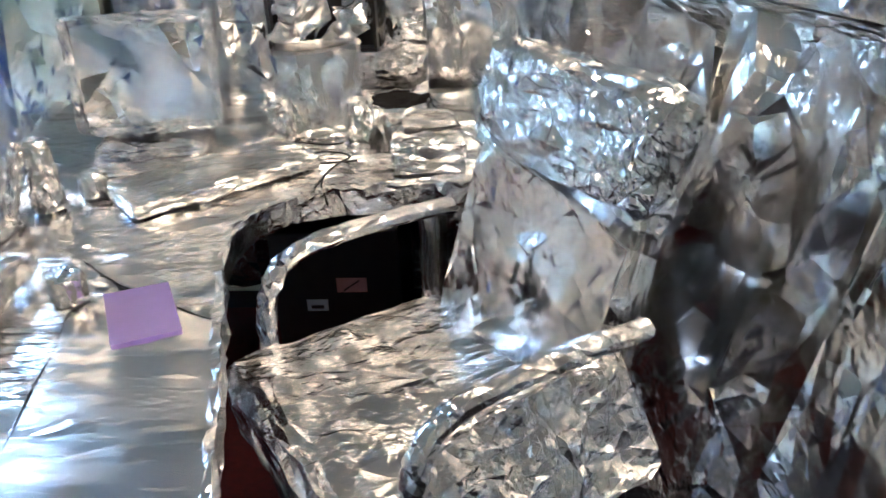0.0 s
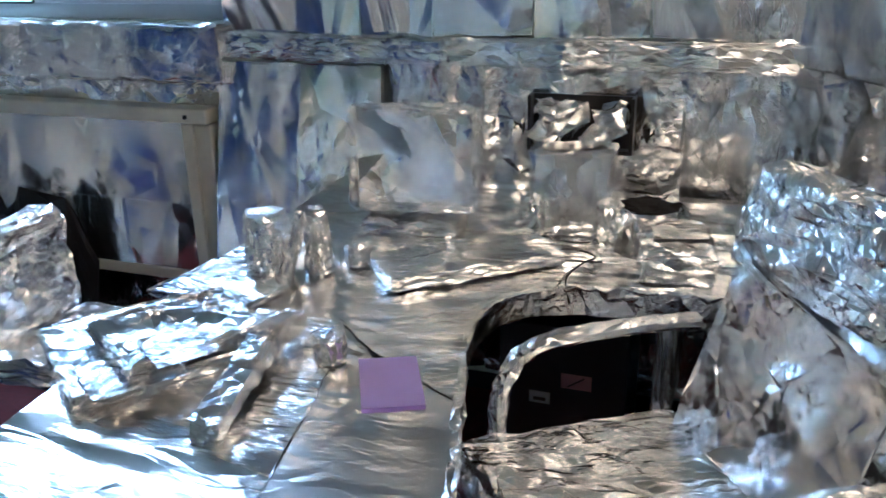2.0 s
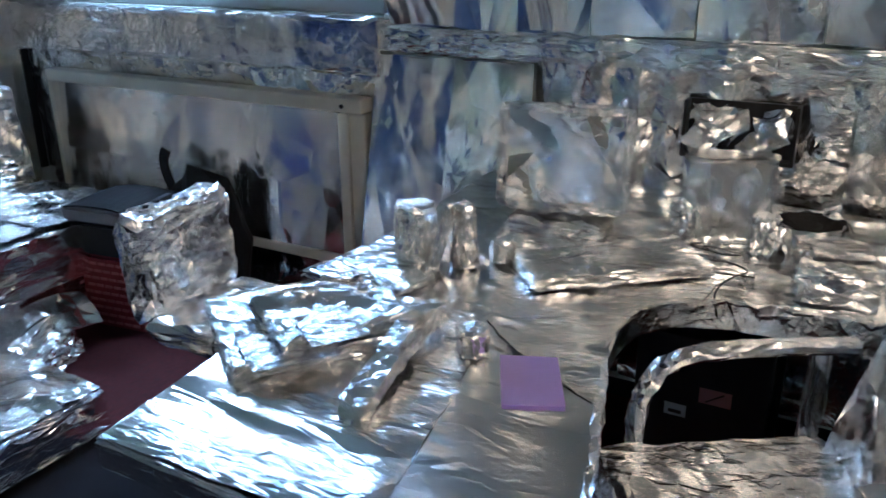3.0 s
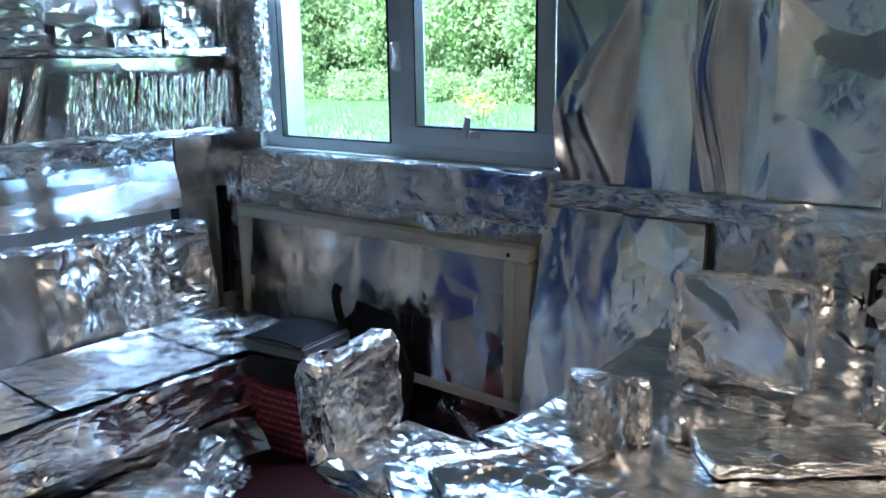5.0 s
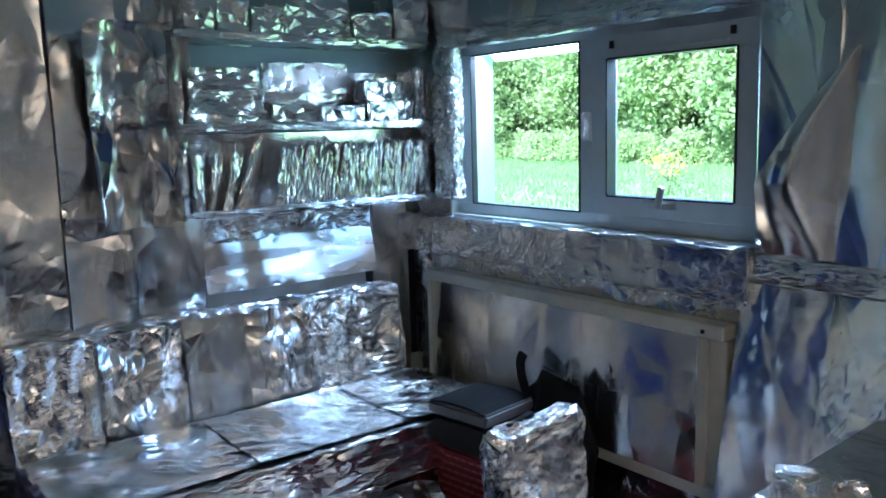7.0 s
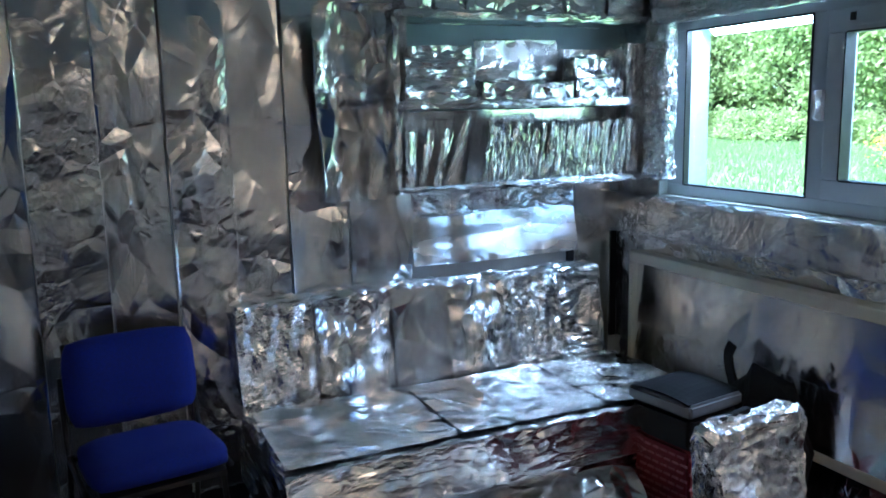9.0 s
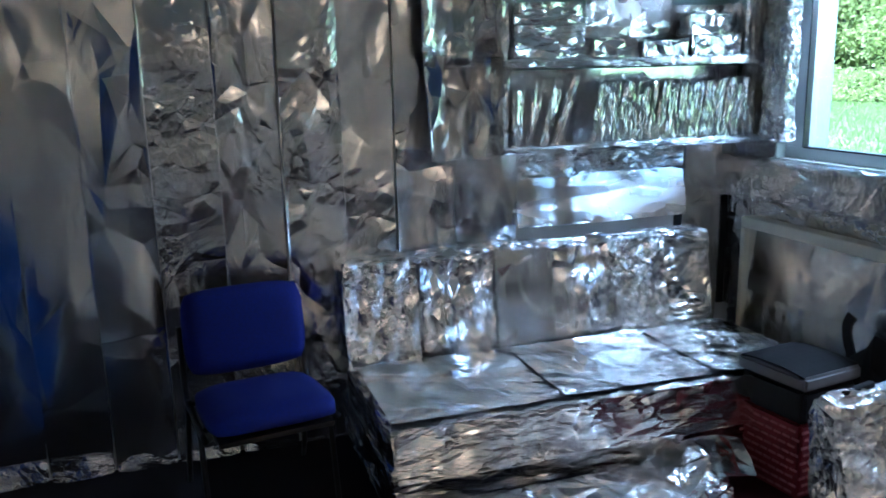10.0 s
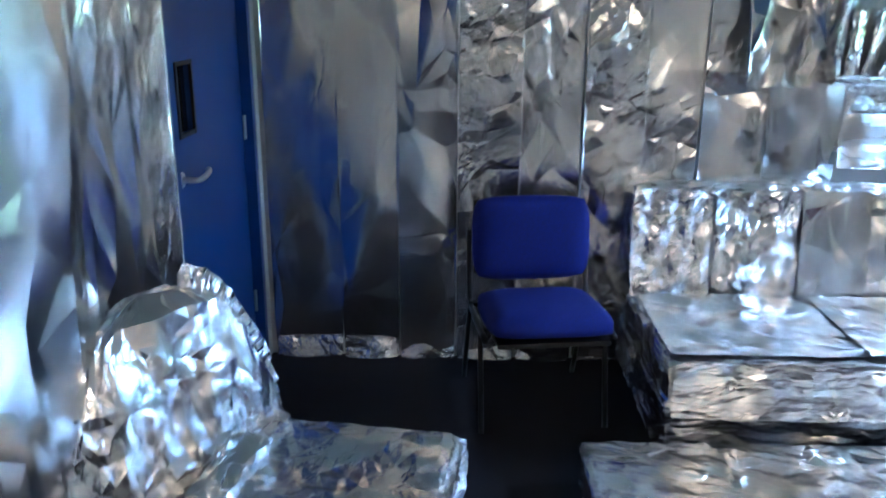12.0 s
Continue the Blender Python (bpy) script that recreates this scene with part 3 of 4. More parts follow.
# ---- window ----
window = tagged(new("window_1"), "grey plastic two-light window, closed, with a top-hung sash", "window", kind="structure")
window.matrix_basis = pose(0, N + 0.05, 0)
f = 0.055
part("window_frame", join(box(WX0, WX1, 0, 0.07, WZ0, WZ0 + f, 0.004), box(WX0, WX1, 0, 0.07, WZ1 - f, WZ1, 0.004), box(WX0, WX0 + f + 0.06, 0, 0.07, WZ0 + f, WZ1 - f, 0.004),
     box(WX1 - 0.02, WX1, 0, 0.07, WZ0 + f, WZ1 - f, 0.004), box(-2.02, -1.93, 0, 0.07, WZ0 + f, WZ1 - f, 0.004)), FRAME, window)
sash = part("sash", join(box(-1.93, -1.17, -0.025, 0.045, 1.275, 1.357, 0.005), box(-1.93, -1.17, -0.025, 0.045, 1.915, 2.005, 0.005),
     box(-1.93, -1.85, -0.025, 0.045, 1.357, 1.915, 0.005), box(-1.25, -1.17, -0.025, 0.045, 1.357, 1.915, 0.005)), FRAME, window)
part("glazing_bead", join(box(-1.852, -1.845, -0.028, 0.03, 1.357, 1.915), box(-1.257, -1.25, -0.028, 0.03, 1.357, 1.915), box(-1.845, -1.257, -0.028, 0.03, 1.352, 1.359), box(-1.845, -1.257, -0.028, 0.03, 1.912, 1.919)), BLACK, sash, "black rubber glazing seal")
for x0, x1, z0, z1 in ((-2.745, -2.02, 1.275, 2.005), (-1.85, -1.25, 1.357, 1.915)):
    g = part("pane", box(x0, x1, 0.02, 0.026, z0, z1), GLASS, window if x0 < -2 else sash)
    g.visible_shadow = False
part("glazing_bead", join(box(-2.748, -2.740, -0.004, 0.03, 1.275, 2.005), box(-2.026, -2.018, -0.004, 0.03, 1.275, 2.005), box(-2.74, -2.026, -0.004, 0.03, 1.272, 1.279), box(-2.74, -2.026, -0.004, 0.03, 2.0, 2.007)), BLACK, window, "black rubber glazing seal")
part("handle", join(ribbon(curve([(-1.945, -0.02, 1.605), (-1.945, -0.055, 1.61), (-1.925, -0.070, 1.645), (-1.945, -0.055, 1.685), (-1.945, -0.02, 1.69)], 5), 0.03, 0.012, Vector((1, 0, 0))), box(-1.975, -1.932, -0.03, 0.0, 1.585, 1.705, 0.003)), WHITE, window, "white window handle")
stay = part("stay", join(box(-1.64, -1.50, -0.035, -0.022, 1.315, 1.340, 0.003), moved(box(-0.012, 0.012, -0.02, 0.0, 0, 0.095, 0.006), pose(-1.575, -0.035, 1.325, 12, 22, 0))), STEEL, sash, "steel lever with a foil-wrapped grip")
for x in (-1.82, -1.27):
    part("hinge", box(x - 0.010, x + 0.010, -0.034, -0.024, 1.955, 1.985, 0.002), BLACK, sash, "small black hinge cap")
part("drip_rail", box(-1.80, -1.29, -0.031, -0.024, 1.935, 1.945, 0.002), FRAME, sash)

# ---- door ----
door = tagged(new("door_1"), "closed blue door with two narrow dark glass panels", "door", kind="structure")
door.matrix_basis = pose(0, S - 0.03, 0)
part("door_frame", join(box(DX0, DX0 + 0.04, -0.1, 0.028, 0, DZ), box(DX1 - 0.04, DX1, -0.1, 0.028, 0, DZ), box(DX0 + 0.04, DX1 - 0.04, -0.1, 0.028, DZ - 0.04, DZ)), BLUE_PAINT, door)
hx0, hx1 = -2.50, -2.335
zs = [0.006, 1.15, 1.40, 1.60, 1.85, DZ - 0.045]
leaf = part("leaf", join(box(DX0 + 0.045, hx0, -0.06, -0.016, zs[0], zs[5]), box(hx1, DX1 - 0.045, -0.06, -0.016, zs[0], zs[5]), box(hx0, hx1, -0.06, -0.016, zs[0], zs[1]),
     box(hx0, hx1, -0.06, -0.016, zs[2], zs[3]), box(hx0, hx1, -0.06, -0.016, zs[4], zs[5])), BLUE_PAINT, door)
for z0, z1 in ((1.15, 1.40), (1.60, 1.85)):
    part("glazing_bead", join(box(hx0, hx0 + 0.014, -0.02, -0.010, z0, z1), box(hx1 - 0.014, hx1, -0.02, -0.010, z0, z1), box(hx0, hx1, -0.02, -0.011, z0, z0 + 0.014), box(hx0, hx1, -0.02, -0.011, z1 - 0.014, z1)), BLACK, leaf)
    part("pane", box(hx0 + 0.01, hx1 - 0.01, -0.045, -0.038, z0 + 0.01, z1 - 0.01), DARK_GLASS, leaf)
part("door_handle", join(moved(tube(0.026, 0.026, 0, 0.010, 24, 0.002), pose(-2.31, -0.016, 1.02, -90)), rope(curve([(-2.31, -0.01, 1.02), (-2.31, 0.035, 1.02), (-2.34, 0.048, 1.02), (-2.42, 0.046, 1.025), (-2.45, 0.035, 1.03)], 6), 0.010, 10)), STEEL, leaf, "steel lever handle")
for z in (0.25, 1.03, 1.85):
    part("hinge", moved(tube(0.007, 0.007, 0, 0.10, 12), pose(DX0 + 0.042, -0.008, z)), STEEL, door, "steel butt hinge")

# ---- heater under the window ----
heater = thing("wall_heater", "long cream-framed wall heater with its front covered in foil", "heater", (-2.08, N - 0.03, 0.26))
hw, hz = 0.88, 0.67
part("top_rail", box(-hw, hw, -0.075, 0.01, hz - 0.055, hz, 0.010), CREAM, heater)
part("bottom_rail", box(-hw, hw, -0.075, 0.01, 0.0, 0.05, 0.010), CREAM, heater)
part("side_panel", box(hw - 0.11, hw, -0.052, 0.01, 0.052, hz - 0.057, 0.010), CREAM, heater)
part("side_rail", box(hw - 0.11, hw - 0.065, -0.073, -0.054, 0.052, hz - 0.057, 0.006), CREAM, heater)
part("side_rail", box(-hw, -hw + 0.03, -0.073, 0.01, 0.052, hz - 0.057, 0.006), CREAM, heater)
part("back_plate", box(-hw + 0.032, hw - 0.112, -0.008, 0.01, 0.052, hz - 0.057), CREAM, heater)
for z0, z1, y, mt, sd in ((0.05, 0.33, -0.070, FOIL_WALL, 41), (0.31, hz - 0.055, -0.050, FOIL_SMOOTH, 42)):
    part("front_foil", moved_sheet(sheet(2 * hw - 0.14, z1 - z0, 0.05, 0.008, sd, degrees=20, folds=0.002, fold_width=0.12, tall=1.5), (-hw + 0.03, y, z0), (-8 if z0 < 0.1 else -3, 0, 0)), mt, heater, "crumpled foil over the front")
part("screw", moved(tube(0.008, 0.008, 0, 0.006, 14), pose(hw - 0.085, -0.074, hz - 0.03, 90)), BLACK, heater, "black screw cap")

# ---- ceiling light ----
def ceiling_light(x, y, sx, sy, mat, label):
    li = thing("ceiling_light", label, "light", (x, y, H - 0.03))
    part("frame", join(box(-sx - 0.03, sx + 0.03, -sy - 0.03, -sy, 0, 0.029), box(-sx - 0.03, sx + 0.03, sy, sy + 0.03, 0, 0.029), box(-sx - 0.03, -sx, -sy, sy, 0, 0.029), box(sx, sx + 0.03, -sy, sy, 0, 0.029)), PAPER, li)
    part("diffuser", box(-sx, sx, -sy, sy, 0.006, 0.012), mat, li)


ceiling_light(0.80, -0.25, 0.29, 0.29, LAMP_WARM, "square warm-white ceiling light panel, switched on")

# ---- desk ----
D = 0.74
desk = thing("desk", "wave-fronted corner desk wrapped all over in kitchen foil", "desk")
outline = [(-0.53, -0.385), (0.265, -0.40), (0.24, -0.29), (0.17, -0.01), (0.10, 0.26), (0.082, 0.38), (0.10, 0.50), (0.15, 0.56), (0.22, 0.60), (0.37, 0.625), (0.50, 0.635), (0.99, 0.66),
           (0.70, 1.38), (-0.67, 1.40), (-0.63, 0.52), (-0.58, 0.10)]
part("tabletop", wrap(prism(outline, D - 0.055, D, 0.006), 0.06, 0.0006, 51, 12, drift=0.03), FOIL_DESK, desk)
part("side_panel", wrap(box(-0.60, -0.56, 0.5, 1.34, 0.0, D - 0.06, 0.004), 0.08, 0.005, 52), FOIL_MID, desk)
part("side_panel", wrap(box(0.42, 0.46, 0.72, 1.30, 0.0, D - 0.06, 0.004), 0.08, 0.005, 53), FOIL_MID, desk)
part("back_panel", box(-0.55, 0.42, 1.36, 1.375, 0.25, D - 0.06), BLACK, desk, "dark panel under the desk")
part("leg", wrap(box(-0.40, -0.35, -0.25, -0.20, 0.0, D - 0.06, 0.004), 0.06, 0.004, 54), FOIL_MID, desk)
part("leg", wrap(box(0.03, 0.08, -0.25, -0.20, 0.0, D - 0.06, 0.004), 0.06, 0.004, 55), FOIL_MID, desk)

edge = [(x - 0.004, y - 0.004, D - 0.028) for x, y in outline[1:12]]
part("edge_wrap", wrap(ribbon(curve(edge, 3), 0.012, 0.064), 0.03, 0.004, 59), FOIL_FINE, desk, "crumpled foil folded over the front edge")
part("foil_sheet", moved_sheet(lay([(-0.03, -0.375), (-0.052, -0.203), (-0.104, 0.061), (-0.13, 0.20), (-0.20, 0.30), (-0.60, 0.30), (-0.565, 0.10), (-0.52, -0.375)], 0.05, 0.003, 56), (0, 0, D + 0.003)), FOIL_DESK, desk, "wrinkled foil sheet on the desktop")
part("foil_sheet", moved_sheet(lay([(-0.06, -0.385), (0.255, -0.395), (0.232, -0.29), (0.160, -0.01), (0.135, 0.09), (-0.03, 0.20), (-0.13, 0.06)], 0.06, 0.001, 57, 30), (0, 0, D + 0.0015)), FOIL_DESK_CALM, desk, "smooth foil sheet on the desktop")
part("foil_sheet", moved_sheet(lay([(-0.17, 0.29), (-0.06, 0.19), (0.13, 0.08), (0.083, 0.36), (0.10, 0.49), (0.20, 0.585), (0.22, 0.75), (-0.22, 0.56)], 0.035, 0.003, 58), (0, 0, D + 0.003)), FOIL_CRINKLE, desk, "finely crinkled foil sheet on the desktop")

rug = solo("rug", box(-2.35, 0.55, 0.32, 1.33, 0.0005, 0.010, 0.003), RED_RUG, "dark red carpet rug on the floor under the desk", "rug")

# ---- things on the desk ----


def paper_note():
    bm = bmesh.new()
    a, b, c, d = (Vector(p) for p in ((-0.076, 0.157, 0), (0.022, 0.198, 0), (0.097, 0.044, 0), (0, 0, 0)))
    n = 8
    grid = [[d.lerp(c, i / n).lerp(a.lerp(b, i / n), j / n) + Vector((0, 0, 0.0012 + 0.0002 * (1 - j / n) ** 3)) for i in range(n + 1)] for j in range(n + 1)]
    vs = [[bm.verts.new(p) for p in row] for row in grid]
    for j in range(n):
        for i in range(n):
            bm.faces.new((vs[j][i], vs[j][i + 1], vs[j + 1][i + 1], vs[j + 1][i]))
    bmesh.ops.solidify(bm, geom=bm.faces[:], thickness=0.0006)
    return bm


solo("sticky_note", paper_note(), NOTE, "blank square lilac paper note lying on the foil desk", "note", pose(0, 0, D + 0.0045))

monitor = thing("monitor", "flat computer monitor wrapped in smooth kitchen foil", "monitor", (-0.255, 0.935, D + 0.002), 9)
part("screen", wrap(moved(box(-0.170, 0.170, -0.022, 0.022, 0.045, 0.315, 0.008), pose(0, 0, 0, -5)), 0.09, 0.006, 61), FOIL_BOLD, monitor)
part("rim", wrap(moved(join(box(-0.178, -0.158, -0.032, 0.02, 0.04, 0.32, 0.006), box(0.158, 0.178, -0.032, 0.02, 0.04, 0.32, 0.006), box(-0.158, 0.158, -0.032, 0.02, 0.302, 0.322, 0.006), box(-0.158, 0.158, -0.034, 0.02, 0.036, 0.058, 0.006)), pose(0, 0, 0, -5)), 0.018, 0.003, 62), FOIL_FINE, monitor, "crumpled foil rim")
part("stand", wrap(join(box(-0.13, 0.13, -0.10, 0.08, 0, 0.02, 0.006), box(-0.04, 0.04, 0.015, 0.05, 0.015, 0.16, 0.006)), 0.025, 0.005, 63), FOIL_FINE, monitor)

keyboard = thing("keyboard", "computer keyboard wrapped in crumpled kitchen foil", "keyboard", (-0.025, 0.655, D + 0.002), 40)
part("body", wrap(box(-0.215, 0.215, -0.095, 0.095, 0.008, 0.034, 0.005), 0.03, 0.003, 64, drift=0.1), FOIL_CRINKLE, keyboard)
for x in (-0.17, 0.17):
    part("foot", box(x - 0.02, x + 0.02, -0.06, 0.08, 0, 0.010), BLACK, keyboard, "black rubber foot")

speaker = thing("speaker", "boxy desktop speaker wrapped in kitchen foil", "speaker", (0.165, 0.99, D + 0.002), 4)
part("cabinet", wrap(box(-0.105, 0.105, -0.055, 0.06, 0.0, 0.225, 0.008), 0.07, 0.004, 65), FOIL_BOLD, speaker)
for x in (-0.10, 0.10):
    part("foot", wrap(box(x - 0.028, x + 0.028, -0.085, -0.03, 0.0, 0.10, 0.012), 0.02, 0.005, 66 + int(x * 10)), FOIL_FINE, speaker)

for nm, lab, cat, x, y, r0, r1, h, sd in (("pen_pot", "tall pen pot wrapped in crumpled kitchen foil", "pot", -0.46, 0.50, 0.055, 0.05, 0.15, 71), ("bottle", "slim bottle wrapped in crumpled kitchen foil", "bottle", -0.345, 0.53, 0.036, 0.026, 0.155, 72),
                                       ("ball", "small ball of crumpled kitchen foil", "foil ball", -0.275, 0.60, 0.036, 0.03, 0.055, 73), ("cup", "small cup wrapped in crumpled kitchen foil", "cup", -0.125, 0.14, 0.030, 0.034, 0.06, 74)):
    solo(nm, wrap(tube(r0, r1, 0, h, 14, 0.012), 0.016, 0.0035, sd), FOIL_FINE, lab, cat, pose(x, y, D + 0.002))
solo("pen", wrap(moved(box(-0.010, 0.010, -0.008, 0.008, 0, 0.17, 0.004), pose(0, 0, 0, -8, 14, 0)), 0.02, 0.003, 75), FOIL_FINE, "pen wrapped in foil leaning against the pot", "pen", pose(-0.395, 0.46, D + 0.002))
folder = solo("folder", wrap(moved(box(-0.165, 0.165, -0.20, 0.17, 0, 0.030, 0.008), pose(0, 0, 0, 0, 0, -38)), 0.045, 0.005, 76), FOIL_DESK, "thick paper folder wrapped in kitchen foil", "folder", pose(-0.455, 0.10, D + 0.002))
big_book = solo("book", wrap(moved(box(-0.10, 0.10, -0.14, 0.12, 0, 0.025, 0.006), pose(0, 0, 0, 0, 3, -32)), 0.04, 0.005, 77), FOIL_MID, "book wrapped in creased kitchen foil, lying on a folder", "book", pose(-0.40, 0.09, D + 0.041))
solo("paper_pad", wrap(moved(box(-0.13, 0.13, -0.10, 0.10, 0, 0.014, 0.004), pose(0, 0, 0, 0, 0, -12)), 0.035, 0.004, 78), FOIL_DESK, "thin paper pad wrapped in bright kitchen foil", "papers", pose(-0.50, 0.37, D + 0.002))
stapler = solo("stapler", wrap(ribbon(curve([(-0.245, 0.23, 0.03), (-0.235, 0.10, 0.038), (-0.215, -0.02, 0.032), (-0.195, -0.15, 0.016)], 5), 0.05, 0.032), 0.02, 0.004, 79), FOIL_FINE, "long stapler wrapped in crumpled kitchen foil", "stapler", pose(0, 0, D + 0.002))
desk_box = solo("box", wrap(box(-0.08, 0.08, -0.12, 0.12, 0, 0.075, 0.010), 0.03, 0.007, 80), FOIL_FINE, "low box wrapped in crumpled kitchen foil", "box", pose(0.44, 0.80, D + 0.002, 0, 0, 8))

for host, w, d, x, y, z, turn in ((folder, 0.20, 0.16, -0.10, -0.13, 0.036, -38), (big_book, 0.13, 0.10, -0.03, -0.10, 0.030, -32), (desk_box, 0.12, 0.10, -0.05, -0.04, 0.081, 4)):
    flap = part("foil_flap", sheet(w, d, 0.04, 0.004, int(900 + w * 100), tall=1.0), FOIL_FINE, host, "folded end of the foil wrapping")
    flap.matrix_basis = pose(x, y, z, -90, 0, turn) @ pose(0, 0, 0)
part("arm", wrap(ribbon(curve([(-0.243, 0.20, 0.052), (-0.235, 0.10, 0.060), (-0.218, 0.0, 0.054)], 4), 0.036, 0.014), 0.02, 0.003, 91), FOIL_FINE, stapler)


def open_cup(r, h):
    bm = bmesh.new()
    seg = 18
    prof = [(0.0, 0.0), (r * 0.9, 0.0), (r * 1.15, h * 0.6), (r, h), (r * 0.86, h), (r * 0.82, h * 0.4), (0.0, h * 0.35)]
    rings = [[bm.verts.new((max(p, 0.0005) * math.cos(a * math.tau / seg), max(p, 0.0005) * math.sin(a * math.tau / seg), z)) for a in range(seg)] for p, z in prof]
    for a, b in zip(rings, rings[1:]):
        for i in range(seg):
            bm.faces.new((a[i], a[(i + 1) % seg], b[(i + 1) % seg], b[i]))
    return bm


bowl = thing("bowl", "open bowl wrapped in foil, its dark hollow filled in black", "bowl", (0.36, 1.02, D + 0.002))
part("shell", wrap(open_cup(0.088, 0.075), 0.025, 0.006, 81), FOIL_MID, bowl)
# black fill stands in for the shade in the bowl's hollow
part("inside", wrap(tube(0.078, 0.084, 0.045, 0.074, 18), 0.03, 0.004, 83), CLOTH_GAP_BLACK, bowl, "black fill for the dark hollow")

for pts in (((0.05, 0.80, 0.008), (0.12, 0.78, 0.012), (0.20, 0.82, 0.008), (0.26, 0.78, 0.01), (0.24, 0.70, 0.02), (0.22, 0.62, 0.012), (0.235, 0.585, -0.03)),
            ((0.03, 0.84, 0.008), (0.10, 0.86, 0.02), (0.19, 0.85, 0.015), (0.23, 0.88, 0.008)), ((0.04, 0.83, 0.012), (0.05, 0.76, 0.006), (0.10, 0.72, 0.008), (0.2, 0.73, 0.012), (0.28, 0.76, 0.006))):
    solo("cable", rope(curve(pts, 6), 0.0022, 6), BLACK, "thin black cable lying on the foil desk", "cable", pose(0, 0, D + 0.002), group="desk cables")

# the tray's black stands in for the darkness of the recess
socket = thing("socket_box", "wall recess stuffed with crumpled foil, its dark depth a black tray", "wall box", (0.11, N - 0.075, 0.855))
part("tray", join(box(-0.16, 0.16, 0.03, 0.05, 0, 0.17), box(-0.16, 0.16, -0.01, 0.03, 0, 0.012), box(-0.16, -0.15, -0.01, 0.03, 0.012, 0.17), box(0.15, 0.16, -0.01, 0.03, 0.012, 0.17)), BLACK, socket)
for i, (x, z, w, h, turn) in enumerate(((-0.10, 0.05, 0.09, 0.07, 25), (-0.03, 0.10, 0.10, 0.06, -30), (0.05, 0.045, 0.08, 0.06, 40), (0.10, 0.11, 0.09, 0.07, -15), (-0.10, 0.13, 0.08, 0.05, 10))):
    part("stuffing", wrap(moved(box(-w / 2, w / 2, -0.03, 0.014, -h / 2, h / 2, 0.012), pose(x, 0.012, z, 0, turn, 0)), 0.035, 0.014, 820 + i), FOIL_BOLD, socket, "crumpled foil stuffing")

# ---- under the desk ----
tower = thing("computer_tower", "black computer tower with pink and white labels under the desk", "computer", (0.17, 1.14, 0.010))
part("case", box(-0.19, 0.17, -0.19, 0.20, 0, 0.46, 0.006), BLACK, tower)
part("label", box(-0.01, 0.075, -0.1925, -0.1905, 0.275, 0.32), PINK, tower, "pink paper label with a dark stroke")
part("stroke", moved(box(-0.002, 0.002, -0.1945, -0.193, -0.028, 0.028), pose(0.032, 0, 0.297, 0, 55, 0)), INK, tower)
part("label", box(-0.10, -0.04, -0.1925, -0.1905, 0.215, 0.252), PAPER, tower, "white printed label")
part("stroke", box(-0.088, -0.052, -0.1945, -0.193, 0.224, 0.234), INK, tower)

# ---- chairs wrapped in foil ----


def back_slab(tall, wide, thick, top, lean_over=0.0):
    """An upholstered back: wide below, narrowing and rounded towards the top. lean_over shifts the top sideways."""
    bm = bmesh.new()
    rows, seg = 9, 28
    rings = []
    for j in range(rows + 1):
        u = j / rows
        half = wide * (1 - (1 - top) * u ** 2.2) * (1.0 if u < 0.85 else 1.0 - 0.55 * ((u - 0.85) / 0.15) ** 2)
        deep = thick * (1.0 if u < 0.9 else 1.0 - 0.5 * (u - 0.9) / 0.1)
        ring = []
        for i in range(seg):
            a = i * math.tau / seg
            c, d = math.cos(a), math.sin(a)
            ring.append(bm.verts.new((deep * math.copysign(abs(c) ** 0.45, c), lean_over * u * u + half * math.copysign(abs(d) ** 0.45, d), tall * u)))
        rings.append(ring)
    for p, q in zip(rings, rings[1:]):
        for i in range(seg):
            bm.faces.new((p[i], p[(i + 1) % seg], q[(i + 1) % seg], q[i]))
    bm.faces.new(rings[0][::-1])
    bm.faces.new(rings[-1])
    bmesh.ops.recalc_face_normals(bm, faces=bm.faces[:])
    return bm


def chair_base(ch, drop, seed):
    part("post", wrap(tube(0.035, 0.035, 0.09, 0.44 - drop, 14), 0.04, 0.004, seed + 3), FOIL_MID, ch)
    for k in range(5):
        a = k * math.tau / 5
        leg = part("leg", wrap(ribbon([(0.03 * math.cos(a), 0.03 * math.sin(a), 0.10), (0.29 * math.cos(a), 0.29 * math.sin(a), 0.055)], 0.045, 0.035), 0.05, 0.003, seed + 4 + k), FOIL_MID, ch)
        part("castor", moved(tube(0.026, 0.026, -0.018, 0.018, 14, 0.004), pose(0.28 * math.cos(a), 0.28 * math.sin(a), 0.0265, 90, 0, math.degrees(a))), BLACK, leg)


